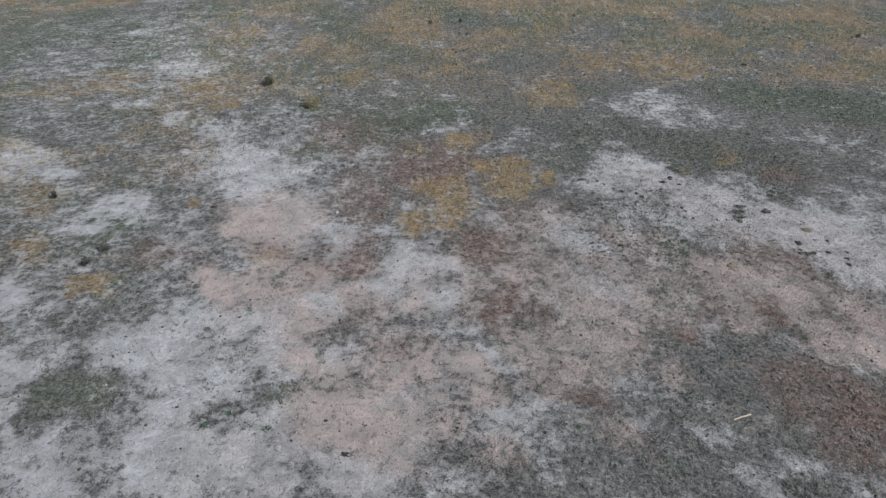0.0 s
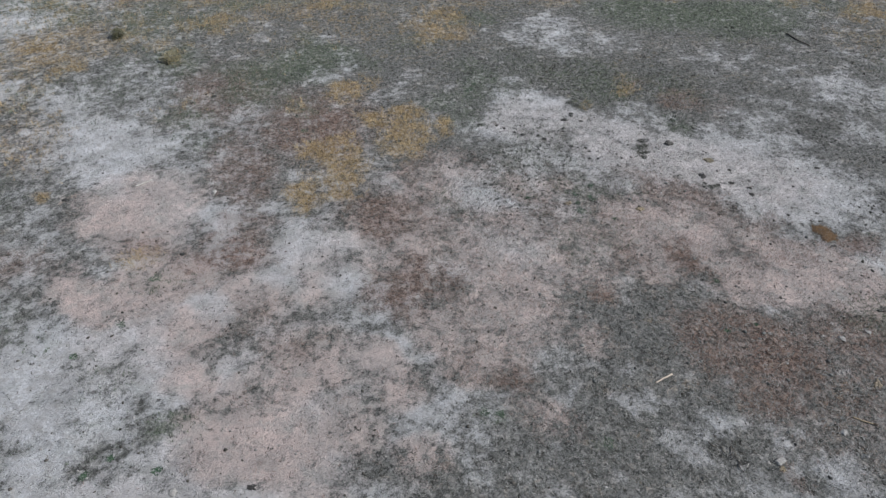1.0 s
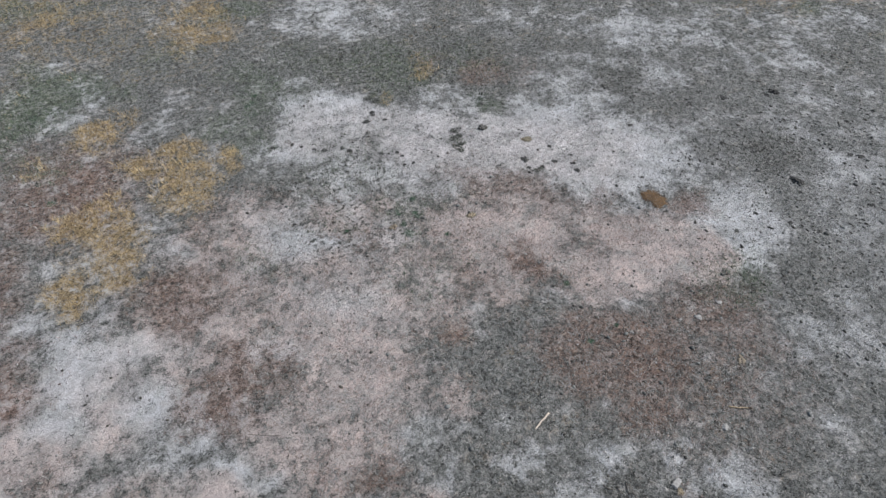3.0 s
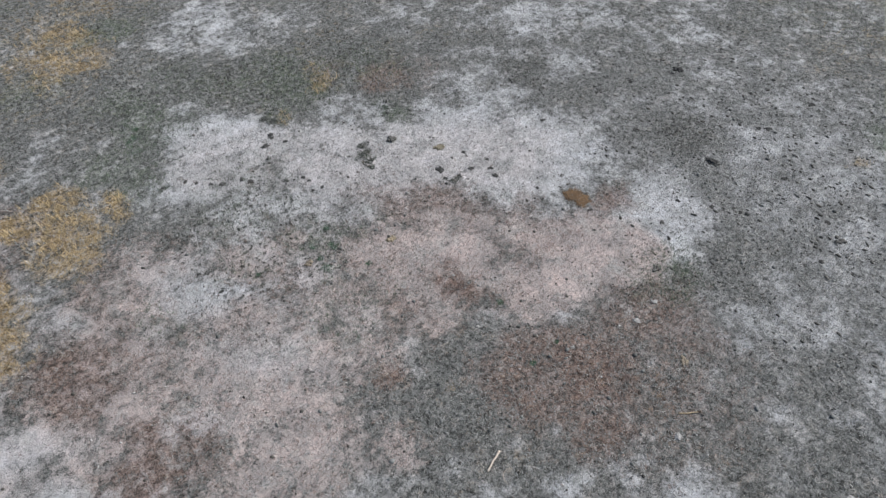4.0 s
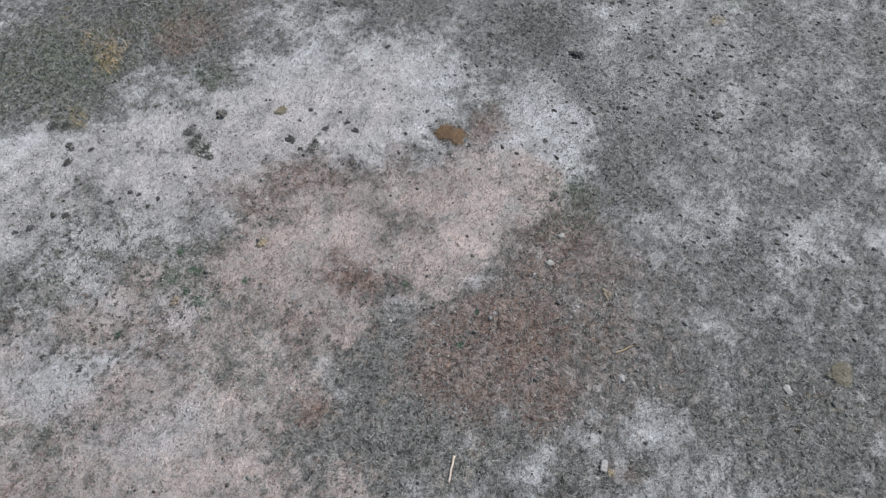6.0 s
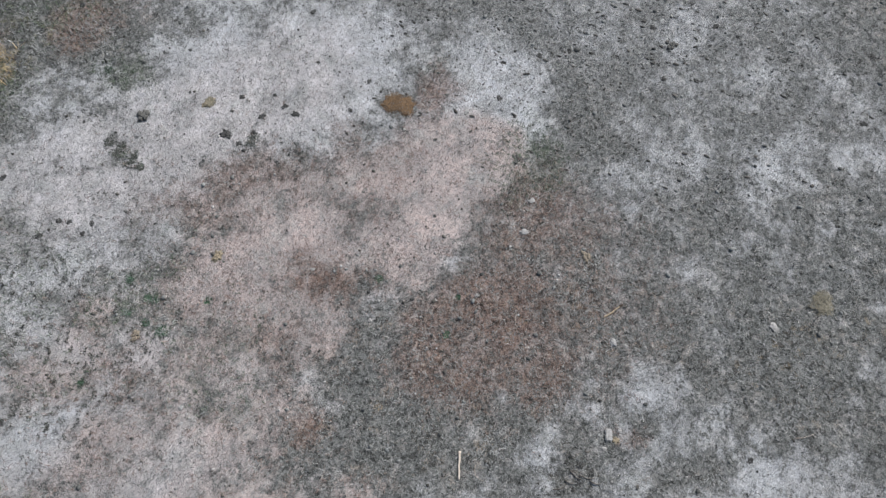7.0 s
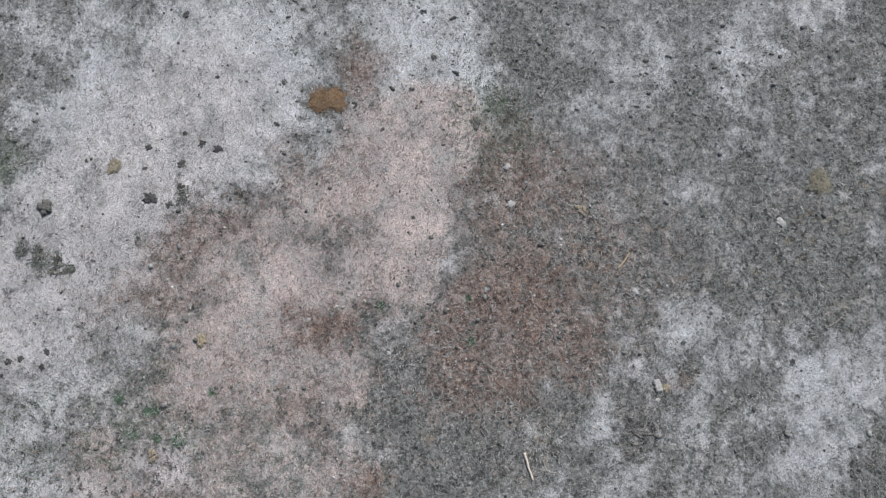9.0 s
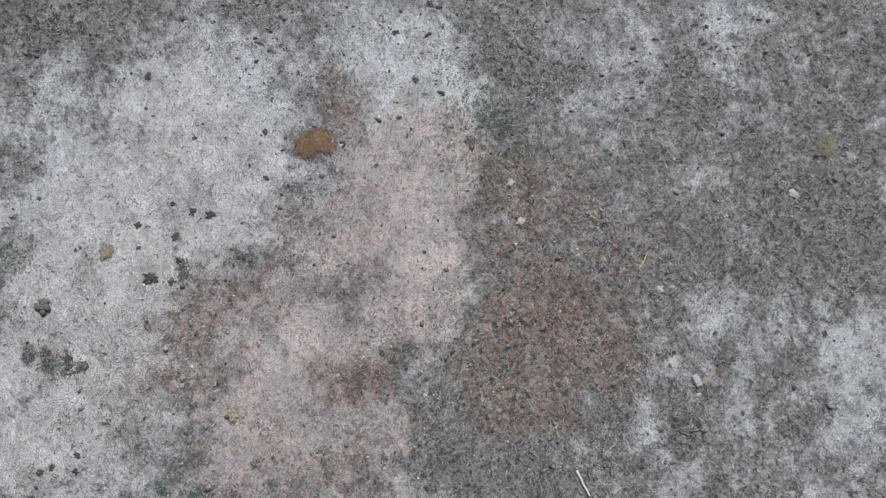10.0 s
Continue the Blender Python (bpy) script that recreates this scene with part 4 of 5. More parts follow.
def sheet():
    xs, ys = XS, YS
    gx, gy = np.meshgrid(xs, ys)
    x, y = gx.ravel(), gy.ravel()
    me = bpy.data.meshes.new("ground")
    nx, ny = len(xs), len(ys)
    me.vertices.add(nx * ny)
    me.vertices.foreach_set("co", np.column_stack((x, y, LAND.ravel())).astype(np.float32).ravel())
    i, j = np.meshgrid(np.arange(nx - 1), np.arange(ny - 1))
    a = (j * nx + i).ravel()
    quads = np.column_stack((a, a + 1, a + nx + 1, a + nx))
    me.loops.add(quads.size)
    me.polygons.add(len(quads))
    me.polygons.foreach_set("loop_start", np.arange(0, quads.size, 4))
    me.loops.foreach_set("vertex_index", quads.ravel())
    me.polygons.foreach_set("use_smooth", np.ones(len(quads), bool))
    for key, values in zip(("bare", "warm", "brown", "dark", "straw", "green", "mat"), COVER):
        me.attributes.new(key, "FLOAT", "POINT").data.foreach_set("value", values.ravel().astype(np.float32))
    me.update(calc_edges=True)
    me.materials.append(GROUND)
    return tagged(new("ground", me), "dry trodden pasture of pale dust and dead grass", "ground", kind="structure")


sheet()


def on_sheet(grid, x, y):
    """The value of a grid of the sheet at any places, from the four corners round each."""
    i = np.clip(np.searchsorted(XS, x) - 1, 0, len(XS) - 2)
    j = np.clip(np.searchsorted(YS, y) - 1, 0, len(YS) - 2)
    a, b = (x - XS[i]) / (XS[i + 1] - XS[i]), (y - YS[j]) / (YS[j + 1] - YS[j])
    return (grid[j, i] * (1 - a) + grid[j, i + 1] * a) * (1 - b) + (grid[j + 1, i] * (1 - a) + grid[j + 1, i + 1] * a) * b


def height_at(x, y):
    return on_sheet(LAND, x, y)


# ---- grass: short trodden blades ----
dice = np.random.default_rng(7)


def scatter(count, x0, x1, y0, y1, chance):
    """Places in a rectangle, kept by the cover there."""
    x, y = dice.uniform(x0, x1, count), dice.uniform(y0, y1, count)
    keep = dice.random(count) < np.clip(chance(*(on_sheet(grid, x, y) for grid in COVER)), 0.0, 1.0)
    return x[keep], y[keep]


def blades(name, spots, per, length, width, flat, mat, label, category):
    """One mesh of loose blades: at each spot a tuft of thin tapered leaves that lean to all sides."""
    x = np.repeat(np.concatenate([s[0] for s in spots]), per)
    y = np.repeat(np.concatenate([s[1] for s in spots]), per)
    size = np.repeat(np.concatenate([np.full(len(s[0]), s[2]) for s in spots]), per)
    n = len(x)
    x, y = x + dice.normal(0, 0.018, n) * size, y + dice.normal(0, 0.018, n) * size
    turn, lean = dice.uniform(0, 2 * math.pi, n), np.radians(dice.uniform(flat[0], flat[1], n))
    long = dice.uniform(length[0], length[1], n) * size
    wide = dice.uniform(width[0], width[1], n) * size
    dx, dy, dz = np.cos(turn) * np.sin(lean), np.sin(turn) * np.sin(lean), np.cos(lean)
    sx, sy = -np.sin(turn) * wide / 2, np.cos(turn) * wide / 2
    z = height_at(x, y) - 0.002
    low_a, low_b = np.column_stack((x - sx, y - sy, z)), np.column_stack((x + sx, y + sy, z))
    mid = np.column_stack((x + dx * long * 0.55, y + dy * long * 0.55, z + dz * long * 0.7 + 0.006))
    side = np.column_stack((sx, sy, np.zeros(n))) * 0.8
    bend = dice.normal(0, 0.09, n) * long
    mid[:, 0] -= np.sin(turn) * bend
    mid[:, 1] += np.cos(turn) * bend
    tip = np.column_stack((x + dx * long, y + dy * long, z + dz * long * 0.85 + 0.003))
    co = np.stack((low_a, low_b, mid + side, mid - side, tip), 1).reshape(-1, 3)
    k = np.arange(n)[:, None] * 5
    corners = np.hstack((k + [0, 1, 2, 3], k + [3, 2, 4])).ravel()
    start = (np.arange(n)[:, None] * 7 + [0, 4]).ravel()
    me = bpy.data.meshes.new(name)
    me.vertices.add(len(co))
    me.vertices.foreach_set("co", co.astype(np.float32).ravel())
    me.loops.add(len(corners))
    me.loops.foreach_set("vertex_index", corners)
    me.polygons.add(len(start))
    me.polygons.foreach_set("loop_start", start)
    me.update(calc_edges=True)
    me.materials.append(mat)
    return tagged(new(name, me), label, category, kind="stuff")


def three_belts(chance, near, middle, far):
    """Spots in the near, the middle and the far belt; the far tufts are larger and fewer."""
    return [(*scatter(near, 2.0, 17.0, 1.5, 19.5, chance), 1.0),
            (*scatter(middle, -9.0, 26.0, 4.0, 24.0, chance), 1.25),
            (*scatter(far, -22.0, 30.0, 18.0, 42.0, chance), 2.0)]


blades("dead_grass", three_belts(lambda b, w, br, d, s, g, m: tufts(b) * (1 - 0.6 * br) * (1 - s) * 0.9 + 0.06, 92000, 60000, 34000), 3, (0.03, 0.09), (0.004, 0.0075), (40, 86),
       DEAD_BLADE, "short grey dead grass trodden flat on the pasture", "grass")
blades("brown_thatch", three_belts(lambda b, w, br, d, s, g, m: np.clip(br * 1.2 - 0.08, 0, 0.85), 70000, 50000, 16000), 3, (0.03, 0.09), (0.004, 0.0075), (45, 88),
       BROWN_BLADE, "brown dry thatch lying on the trodden pasture", "grass")
blades("straw_grass", three_belts(lambda b, w, br, d, s, g, m: np.clip(s * 1.8 - 0.15, 0, 1), 40000, 90000, 40000), 4, (0.05, 0.12), (0.003, 0.006), (20, 75),
       STRAW_BLADE, "golden straw-dry grass standing in patches", "grass")
blades("green_grass", three_belts(lambda b, w, br, d, s, g, m: np.clip(g * 1.1 + d * 0.2 - 0.12, 0, 1), 80000, 70000, 26000), 4, (0.025, 0.06), (0.005, 0.010), (25, 75),
       GREEN_BLADE, "dull green weeds growing low among dead grass", "grass")
blades("dark_grass", three_belts(lambda b, w, br, d, s, g, m: np.clip(tufts(b) * 1.1 - 0.25, 0, 1) * (0.35 + 0.65 * d), 10000, 7000, 1500), 9, (0.02, 0.05), (0.007, 0.013), (10, 70),
       DARK_BLADE, "small dark tufts of half-rotted grass", "grass")
blades("dark_tufts", [(*scatter(420, 4.0, 6.9, 14.0, 17.5, lambda b, *rest: np.full_like(b, 0.55)), 1.0)], 14, (0.02, 0.05), (0.008, 0.014), (20, 80),
       DARK_BLADE, "small dark green tufts dotted over pale dust", "grass")
blades("bleached_stems", three_belts(lambda b, w, br, d, s, g, m: (0.10 + 0.22 * tufts(b) + 0.35 * m) * (1 - 0.75 * br) * (1 - 0.6 * d), 52000, 26000, 3000), 1, (0.04, 0.13), (0.0028, 0.005), (70, 88),
       BLEACHED, "bleached pale grass stems strewn over the turf", "grass")
blades("matted_stems", three_belts(lambda b, w, br, d, s, g, m: np.clip(b * 1.3 - 0.2, 0, 1), 20000, 9000, 10), 3, (0.04, 0.12), (0.002, 0.0045), (70, 88),
       MATTED, "pale matted stems pressed into bare dust", "grass")


# ---- loose things: dung, stones, sticks, weeds ----
def part(name, bm, mat, parent=None, label=""):
    """One mesh object from a bmesh, under its thing where it has one."""
    me = bpy.data.meshes.new(name)
    bm.to_mesh(me)
    bm.free()
    me.materials.append(mat)
    ob = new(name, me)
    if parent is not None:
        ob.parent = parent
    if label:
        ob["label"] = label
    return ob


def plain_material(name, dark, light, scale, rough=0.9, relief=0.01, grain=None):
    m, tree, shade = material(name, rough, 0.2)
    place = node(tree, "TexCoord").outputs["Object"]
    blot, fine = speckle(tree, place, scale, 6, 0.65, grain), speckle(tree, place, scale * 5, 4, 0.7, grain)
    pick = node(tree, "ObjectInfo").outputs["Random"]
    c = mix(tree, span(tree, sums(tree, "ADD", sums(tree, "MULTIPLY", blot, 0.6), sums(tree, "MULTIPLY", fine, 0.4)), 0.36, 0.66), dark, light)
    c = mix(tree, span(tree, pick, 0.0, 1.0, 0.0, 0.35, False), c, tuple(1.5 * v for v in dark))
    tree.links.new(c, shade.inputs["Base Color"])
    bump = node(tree, "Bump", [("Height", sums(tree, "ADD", blot, sums(tree, "MULTIPLY", fine, 0.5)))], Strength=0.8, Distance=relief)
    tree.links.new(bump.outputs[0], shade.inputs["Normal"])
    return m


TAN_LUMPS = plain_material("crumbling_tan_dung", (0.095, 0.08, 0.062), (0.29, 0.245, 0.185), 18.0, 0.95, 0.02)
DUNG = plain_material("weathered_dark_dung", (0.021, 0.021, 0.021), (0.09, 0.088, 0.084), 14.0, 0.95, 0.02)
HEAP = plain_material("grey_brown_dung", (0.036, 0.036, 0.034), (0.16, 0.155, 0.14), 18.0, 0.95, 0.02)
TAN_DUNG = plain_material("sunbleached_tan_dung", (0.15, 0.125, 0.09), (0.37, 0.31, 0.215), 16.0, 0.95, 0.02)
STONE = plain_material("pale_limestone", (0.17, 0.165, 0.155), (0.38, 0.37, 0.355), 12.0, 0.85, 0.01)
GREY_WOOD = plain_material("weathered_pale_wood", (0.28, 0.235, 0.195), (0.52, 0.455, 0.385), 9.0, 0.85, 0.004, (1, 1, 0.08))
DARK_WOOD = plain_material("dark_weathered_twig", (0.05, 0.045, 0.04), (0.17, 0.15, 0.13), 12.0, 0.9, 0.004, (1, 1, 0.1))
STALK = plain_material("dry_yellow_stalk", (0.20, 0.155, 0.10), (0.38, 0.31, 0.215), 10.0, 0.8, 0.004, (1, 1, 0.08))
HUSK = plain_material("dark_rotted_stalk_end", (0.025, 0.02, 0.016), (0.08, 0.06, 0.045), 20.0, 0.9, 0.006)
BONE = plain_material("bleached_bone", (0.36, 0.345, 0.32), (0.56, 0.545, 0.52), 8.0, 0.7, 0.003)
LEAF = blade_material("weed_leaf", (0.028, 0.058, 0.036), (0.085, 0.15, 0.09))
OLIVE_LEAF = blade_material("olive_shrub_leaf", (0.04, 0.045, 0.026), (0.20, 0.19, 0.105))
DRY_LEAF = blade_material("yellowed_shrub_leaf", (0.09, 0.082, 0.048), (0.36, 0.32, 0.19))
DARK_LEAF = blade_material("dark_tuft_leaf", (0.032, 0.035, 0.030), (0.13, 0.135, 0.115))
RUST_STRAW = blade_material("rust_brown_straw", (0.058, 0.036, 0.020), (0.20, 0.122, 0.060))
OLD_STRAW = blade_material("faded_olive_straw", (0.10, 0.09, 0.062), (0.27, 0.245, 0.185))


def lump(bm, middle, size, seed, rough=0.35, level=3):
    """A rounded, uneven body; size: its half axes."""
    made = bmesh.ops.create_icosphere(bm, subdivisions=level, radius=1.0)["verts"]
    for v in made:
        d = v.co.normalized()
        k = 1 + rough * (noise.noise(d * 1.6 + Vector((seed * 3.7, 1.3, 9.1))) + 0.55 * noise.noise(d * 4.2 + Vector((2.2, seed * 5.3, 0.4))))
        v.co = Vector((d.x * size[0] * k, d.y * size[1] * k, max(d.z, -0.35) * size[2] * (0.6 + 0.4 * k))) + Vector(middle)


def pat_mesh(seed):
    """A dried pat, one metre across: a flat lobed cake with a sunken ring and broken rim."""
    bm = bmesh.new()
    made = bmesh.ops.create_icosphere(bm, subdivisions=4, radius=1.0)["verts"]
    for v in made:
        d = v.co.normalized()
        turn, out = math.atan2(d.y, d.x), math.hypot(d.x, d.y)
        rim = 1 + 0.55 * noise.noise(Vector((math.cos(turn) * 1.6 + seed * 4.1, math.sin(turn) * 1.3, seed))) + 0.45 * noise.noise(Vector((math.cos(turn) * 3, math.sin(turn) * 3, seed * 2.7))) + 0.3 * noise.noise(Vector((math.cos(turn) * 8, math.sin(turn) * 8, seed * 3.1)))
        ring = 0.15 + 0.04 * math.cos(out * 11.0 + seed) + 0.09 * noise.noise(Vector((d.x * 4, d.y * 4, seed * 1.9)))
        v.co = Vector((d.x * 0.5 * rim, d.y * (0.36 + 0.03 * (seed % 4)) * rim, ring * max(d.z, -0.15)))
    me = bpy.data.meshes.new("dung_pat")
    bm.to_mesh(me)
    bm.free()
    me.polygons.foreach_set("use_smooth", np.ones(len(me.polygons), bool))
    me.materials.append(DUNG)
    return me


def stand(ob, x, y, turn=0.0, size=1.0, sink=0.004):
    ob.matrix_world = Matrix.Translation((x, y, float(height_at(np.array([x]), np.array([y]))[0]) - sink)) @ Matrix.Rotation(radians(turn), 4, "Z") @ Matrix.Scale(size, 4)
    return ob


# places: x, y, width, turn
# the four around (6.6, 7.0) are added for dark crevices in dug soil
PATS_A = [(7.85, 4.57, 0.12, 0), (14.94, 3.69, 0.18, 60), (16.71, 3.72, 0.21, 10), (-1.81, 7.86, 0.15, 60), (6.42, 7.03, 0.09, 0), (6.57, 6.96, 0.15, 30),
    (6.76, 6.83, 0.12, 60), (6.77, 7.24, 0.11, 0), (14.54, 9.55, 0.15, 0), (14.55, 7.57, 0.12, 0), (14.75, 6.96, 0.13, 0), (15.29, 7.28, 0.08, 0),
    (15.76, 8.1, 0.17, 0), (16.17, 6.4, 0.15, 0), (16.27, 6.88, 0.18, 60), (16.37, 9.52, 0.18, -20), (16.72, 7.49, 0.13, 0), (6.13, 13.79, 0.08, 0),
    (9.95, 13.91, 0.1, 0), (9.98, 10.72, 0.09, 30), (11.51, 11.98, 0.12, 0), (11.54, 13.13, 0.12, 0), (11.94, 11.82, 0.14, 50), (12.32, 13.05, 0.12, 0)]
PATS_B = [(12.9, 10.51, 0.13, 20), (13.77, 10.72, 0.14, 0), (14.13, 10.59, 0.09, 0), (14.19, 10.09, 0.16, 0), (15.08, 13.09, 0.13, 0), (15.56, 11.01, 0.38, 5),
    (17.64, 11.04, 0.16, 0), (17.81, 10.84, 0.17, -20), (18.86, 12.07, 0.16, 0), (19.7, 10.71, 0.18, 0), (-6.95, 16.91, 0.21, 0), (-3.66, 14.2, 0.17, 0),
    (6.22, 17.86, 0.17, 10), (6.33, 17.64, 0.17, 0), (7.02, 17.13, 0.13, 0), (7.34, 16.44, 0.13, 0), (7.4, 16.98, 0.13, 0), (7.45, 16.79, 0.12, 20),
    (7.57, 16.41, 0.13, 70), (9.37, 17.78, 0.09, 0), (10.03, 14.77, 0.14, 0), (10.14, 15.08, 0.23, -20), (10.37, 14.62, 0.15, 70), (10.38, 17.77, 0.11, 0)]
PATS_C = [(10.66, 15.25, 0.09, 0), (10.75, 14.66, 0.18, 40), (10.75, 16.25, 0.09, 0), (11.02, 15.24, 0.13, 30), (11.05, 14.05, 0.16, 20), (11.13, 14.34, 0.16, 0),
    (11.31, 14.66, 0.11, 40), (11.68, 16.78, 0.09, 0), (12.36, 14.22, 0.09, 0), (13.5, 14.89, 0.16, 20), (15.71, 14.88, 0.21, -20), (16.76, 14.59, 0.24, 0),
    (18.26, 14.07, 0.35, 5), (4.63, 18.77, 0.13, 0), (5.13, 18.65, 0.14, 0), (5.31, 18.44, 0.13, 0), (5.57, 18.18, 0.13, 0), (5.78, 18.04, 0.17, 0),
    (7.26, 18.62, 0.22, 0), (7.57, 18.83, 0.17, 30), (7.63, 18.96, 0.18, 30), (7.76, 18.46, 0.16, -30), (11.88, 19.52, 0.16, 0), (-5.91, 22.24, 0.17, 0)]
PATS_D = [(-3.59, 22.02, 0.2, 0), (-16.71, 33.01, 0.24, 0), (0.69, 31.82, 0.22, 0), (14.43, 30.25, 0.32, 0)]
PATS = PATS_A + PATS_B + PATS_C + PATS_D
HEAPS = [(11.73, 9.73, 0.23, 0), (15.48, 7.62, 0.29, 0), (9.94, 16.79, 0.31, 20), (15.65, 14.84, 0.21, 0)]
TAN_CAKES = [(7.37, 6.61, 0.13, 0), (7.85, 14.0, 0.22, 0), (10.65, 15.76, 0.25, 0)]
STONES = [(6.99, 4.05, 0.06, 0), (10.15, 4.61, 0.15, 0), (-3.11, 8, 0.14, 0), (7.18, 6.75, 0.08, 0), (7.54, 6.59, 0.08, 0), (8.83, 9.48, 0.07, 0),
    (8.9, 7.07, 0.14, 30), (8.91, 6.85, 0.07, 0), (10.28, 9.12, 0.13, 0), (10.94, 9.18, 0.12, 0), (5.32, 13.23, 0.09, 0), (7.75, 11, 0.07, 0),
    (8.23, 12.32, 0.07, 0), (11.51, 11.96, 0.08, 40), (11.92, 11.84, 0.08, 0), (12.34, 10.99, 0.11, 0), (12.52, 11.97, 0.08, 0), (-3.14, 16.61, 0.18, 0)]
TAN_HEAPS = [(10.26, 7.95, 0.25, 30), (6.08, 14.56, 0.22, 10)]
SLABS = [(7.41, 6.74, 0.19, 0)]
RUST_LITTER = [(11.97, 12.29, 0.71, 0)]
OLD_LITTER = [(10.87, 3.91, 0.42, 0), (10.67, 15.75, 0.14, 30)]
WEEDS_A = [(-4.66, 8.55, 0.15, 0), (-4.27, 8.83, 0.12, 0), (-3.44, 8.45, 0.15, 0), (2.47, 8.62, 0.21, 0), (2.75, 8.55, 0.15, 0), (4.53, 7.6, 0.21, 0),
    (7.99, 9.71, 0.12, 0), (8.68, 9.77, 0.08, 0), (-8.58, 12.59, 0.2, 0), (-8.39, 13.06, 0.24, 0), (-5.47, 11.35, 0.18, 0), (-4.67, 12.09, 0.21, 0),
    (-4.22, 13.44, 0.3, 0), (7.05, 13.74, 0.1, 0), (8.51, 11.17, 0.12, 0), (-9.98, 16.56, 0.27, 0), (-9.34, 15.84, 0.27, 0), (-9.23, 14.51, 0.28, 0),
    (5.07, 14.93, 0.09, 0), (6.29, 14.17, 0.21, 0), (6.32, 14.52, 0.13, 0), (6.36, 14.88, 0.16, 0), (6.73, 14.59, 0.13, 0), (6.73, 14.71, 0.13, 0)]
WEEDS_B = [(6.9, 15.16, 0.14, 0), (-0.73, 19.33, 0.21, 0), (4.64, 20.49, 0.23, 0), (4.67, 20.99, 0.2, 0), (4.82, 21.09, 0.18, 0), (4.98, 21.4, 0.17, 0),
    (5.47, 20.56, 0.21, 0), (10.61, 18.05, 0.17, 0), (-1.6, 22.41, 0.41, 0), (-0.72, 23.39, 0.3, 0), (-0.6, 23.02, 0.41, 0)]
WEEDS = WEEDS_A + WEEDS_B
DARK_TUFTS = [(8.88, 16.48, 0.21, 0), (8.9, 16.26, 0.18, 0), (8.99, 16.83, 0.18, 0), (9.03, 16.71, 0.34, 0), (9.04, 16.46, 0.15, 0), (9.16, 17.05, 0.21, 0),
    (9.18, 16.81, 0.13, 0), (10.14, 14.57, 0.18, 0), (10.28, 14.58, 0.17, 0), (7.76, 19.65, 0.21, 0), (7.87, 19.44, 0.28, 0)]
BUSHES = [(-5.3, 24.9, 0.85, 0), (-7.53, 27.3, 0.6, 0)]
FAR_TUFTS = [(-9.47, 13.94, 0.22, 0), (-12.01, 17.4, 0.19, 0), (-9.25, 14.6, 0.33, 0), (-0.64, 36.79, 0.28, 0), (1.05, 37.09, 0.31, 0), (22.23, 34.74, 0.3, 0)]

PAT_MESHES = [pat_mesh(k + 0.37) for k in range(7)]
for k, (x, y, size, turn) in enumerate(PATS):
    kind = "small crumbling dark dung pat on pale trodden dust" if size < 0.13 else "dry dark cow dung pat with a broken rim"
    stand(tagged(new("dung_pat", PAT_MESHES[k % 7]), kind, "dung", "dry dung pats"), x, y, turn + 47 * k, size * 0.88)


def dung_heap(x, y, size, turn, seed, mat, label):
    thing = new("dung_heap")
    rnd = random.Random(seed)
    for k in range(10):
        a, d = k * 2.4 + rnd.random(), size * (0.10 + 0.42 * rnd.random()) * (k > 0)
        bm = bmesh.new()
        b = size * rnd.uniform(0.08, 0.16)
        lump(bm, (0, 0, b * 0.3), (b * 1.3, b, b * 0.75), seed + k, 0.5)
        for f in bm.faces:
            f.smooth = True
        lobe = part("lobe", bm, mat, thing)
        lobe.location = (d * math.cos(a), d * math.sin(a) * 0.8, 0)
    return stand(tagged(thing, label, "dung", "dung heaps"), x, y, turn)


for k, (x, y, size, turn) in enumerate(HEAPS):
    dung_heap(x, y, size, turn, 31 + k, HEAP, "heap of dark lumpy cow dung dried hard")
for k, (x, y, size, turn) in enumerate(TAN_HEAPS):
    dung_heap(x, y, size, turn, 47 + k, TAN_LUMPS, "crumbling heap of sun-bleached tan dung")

for k, (x, y, size, turn) in enumerate(TAN_CAKES):
    me = pat_mesh(11.3 + k)
    me.materials.clear()
    me.materials.append(TAN_DUNG)
    stand(tagged(new("dung_cake", me), "sun-bleached tan dung cake, flat and fibrous", "dung", "pale dung cakes"), x, y, turn, size)

for k, (x, y, size, turn) in enumerate(STONES):
    bm = bmesh.new()
    lump(bm, (0, 0, size * 0.12), (size * 0.55, size * 0.42, size * 0.20), 60 + k, 0.6, 2)
    stand(tagged(part("stone", bm, STONE), "small pale rough stone lying on dry turf", "stone", "loose stones"), x, y, turn + 37 * k)


def stone_slab(x, y, long, turn):
    bm = bmesh.new()
    bmesh.ops.create_cube(bm, size=1.0, matrix=Matrix.Diagonal((long * 0.56, long, long * 0.35, 1)))
    bmesh.ops.bevel(bm, geom=bm.edges[:], offset=long * 0.07, segments=2, affect="EDGES")
    bmesh.ops.subdivide_edges(bm, edges=bm.edges[:], cuts=2, use_grid_fill=True)
    for v in bm.verts:
        v.co += noise.noise_vector(v.co * 22) * long * 0.05
        v.co.z += long * 0.14
    return stand(tagged(part("stone_slab", bm, STONE), "broken pale stone block beside a smaller stone", "stone"), x, y, turn)


for x, y, size, turn in SLABS:
    stone_slab(x, y, size, turn - 71)


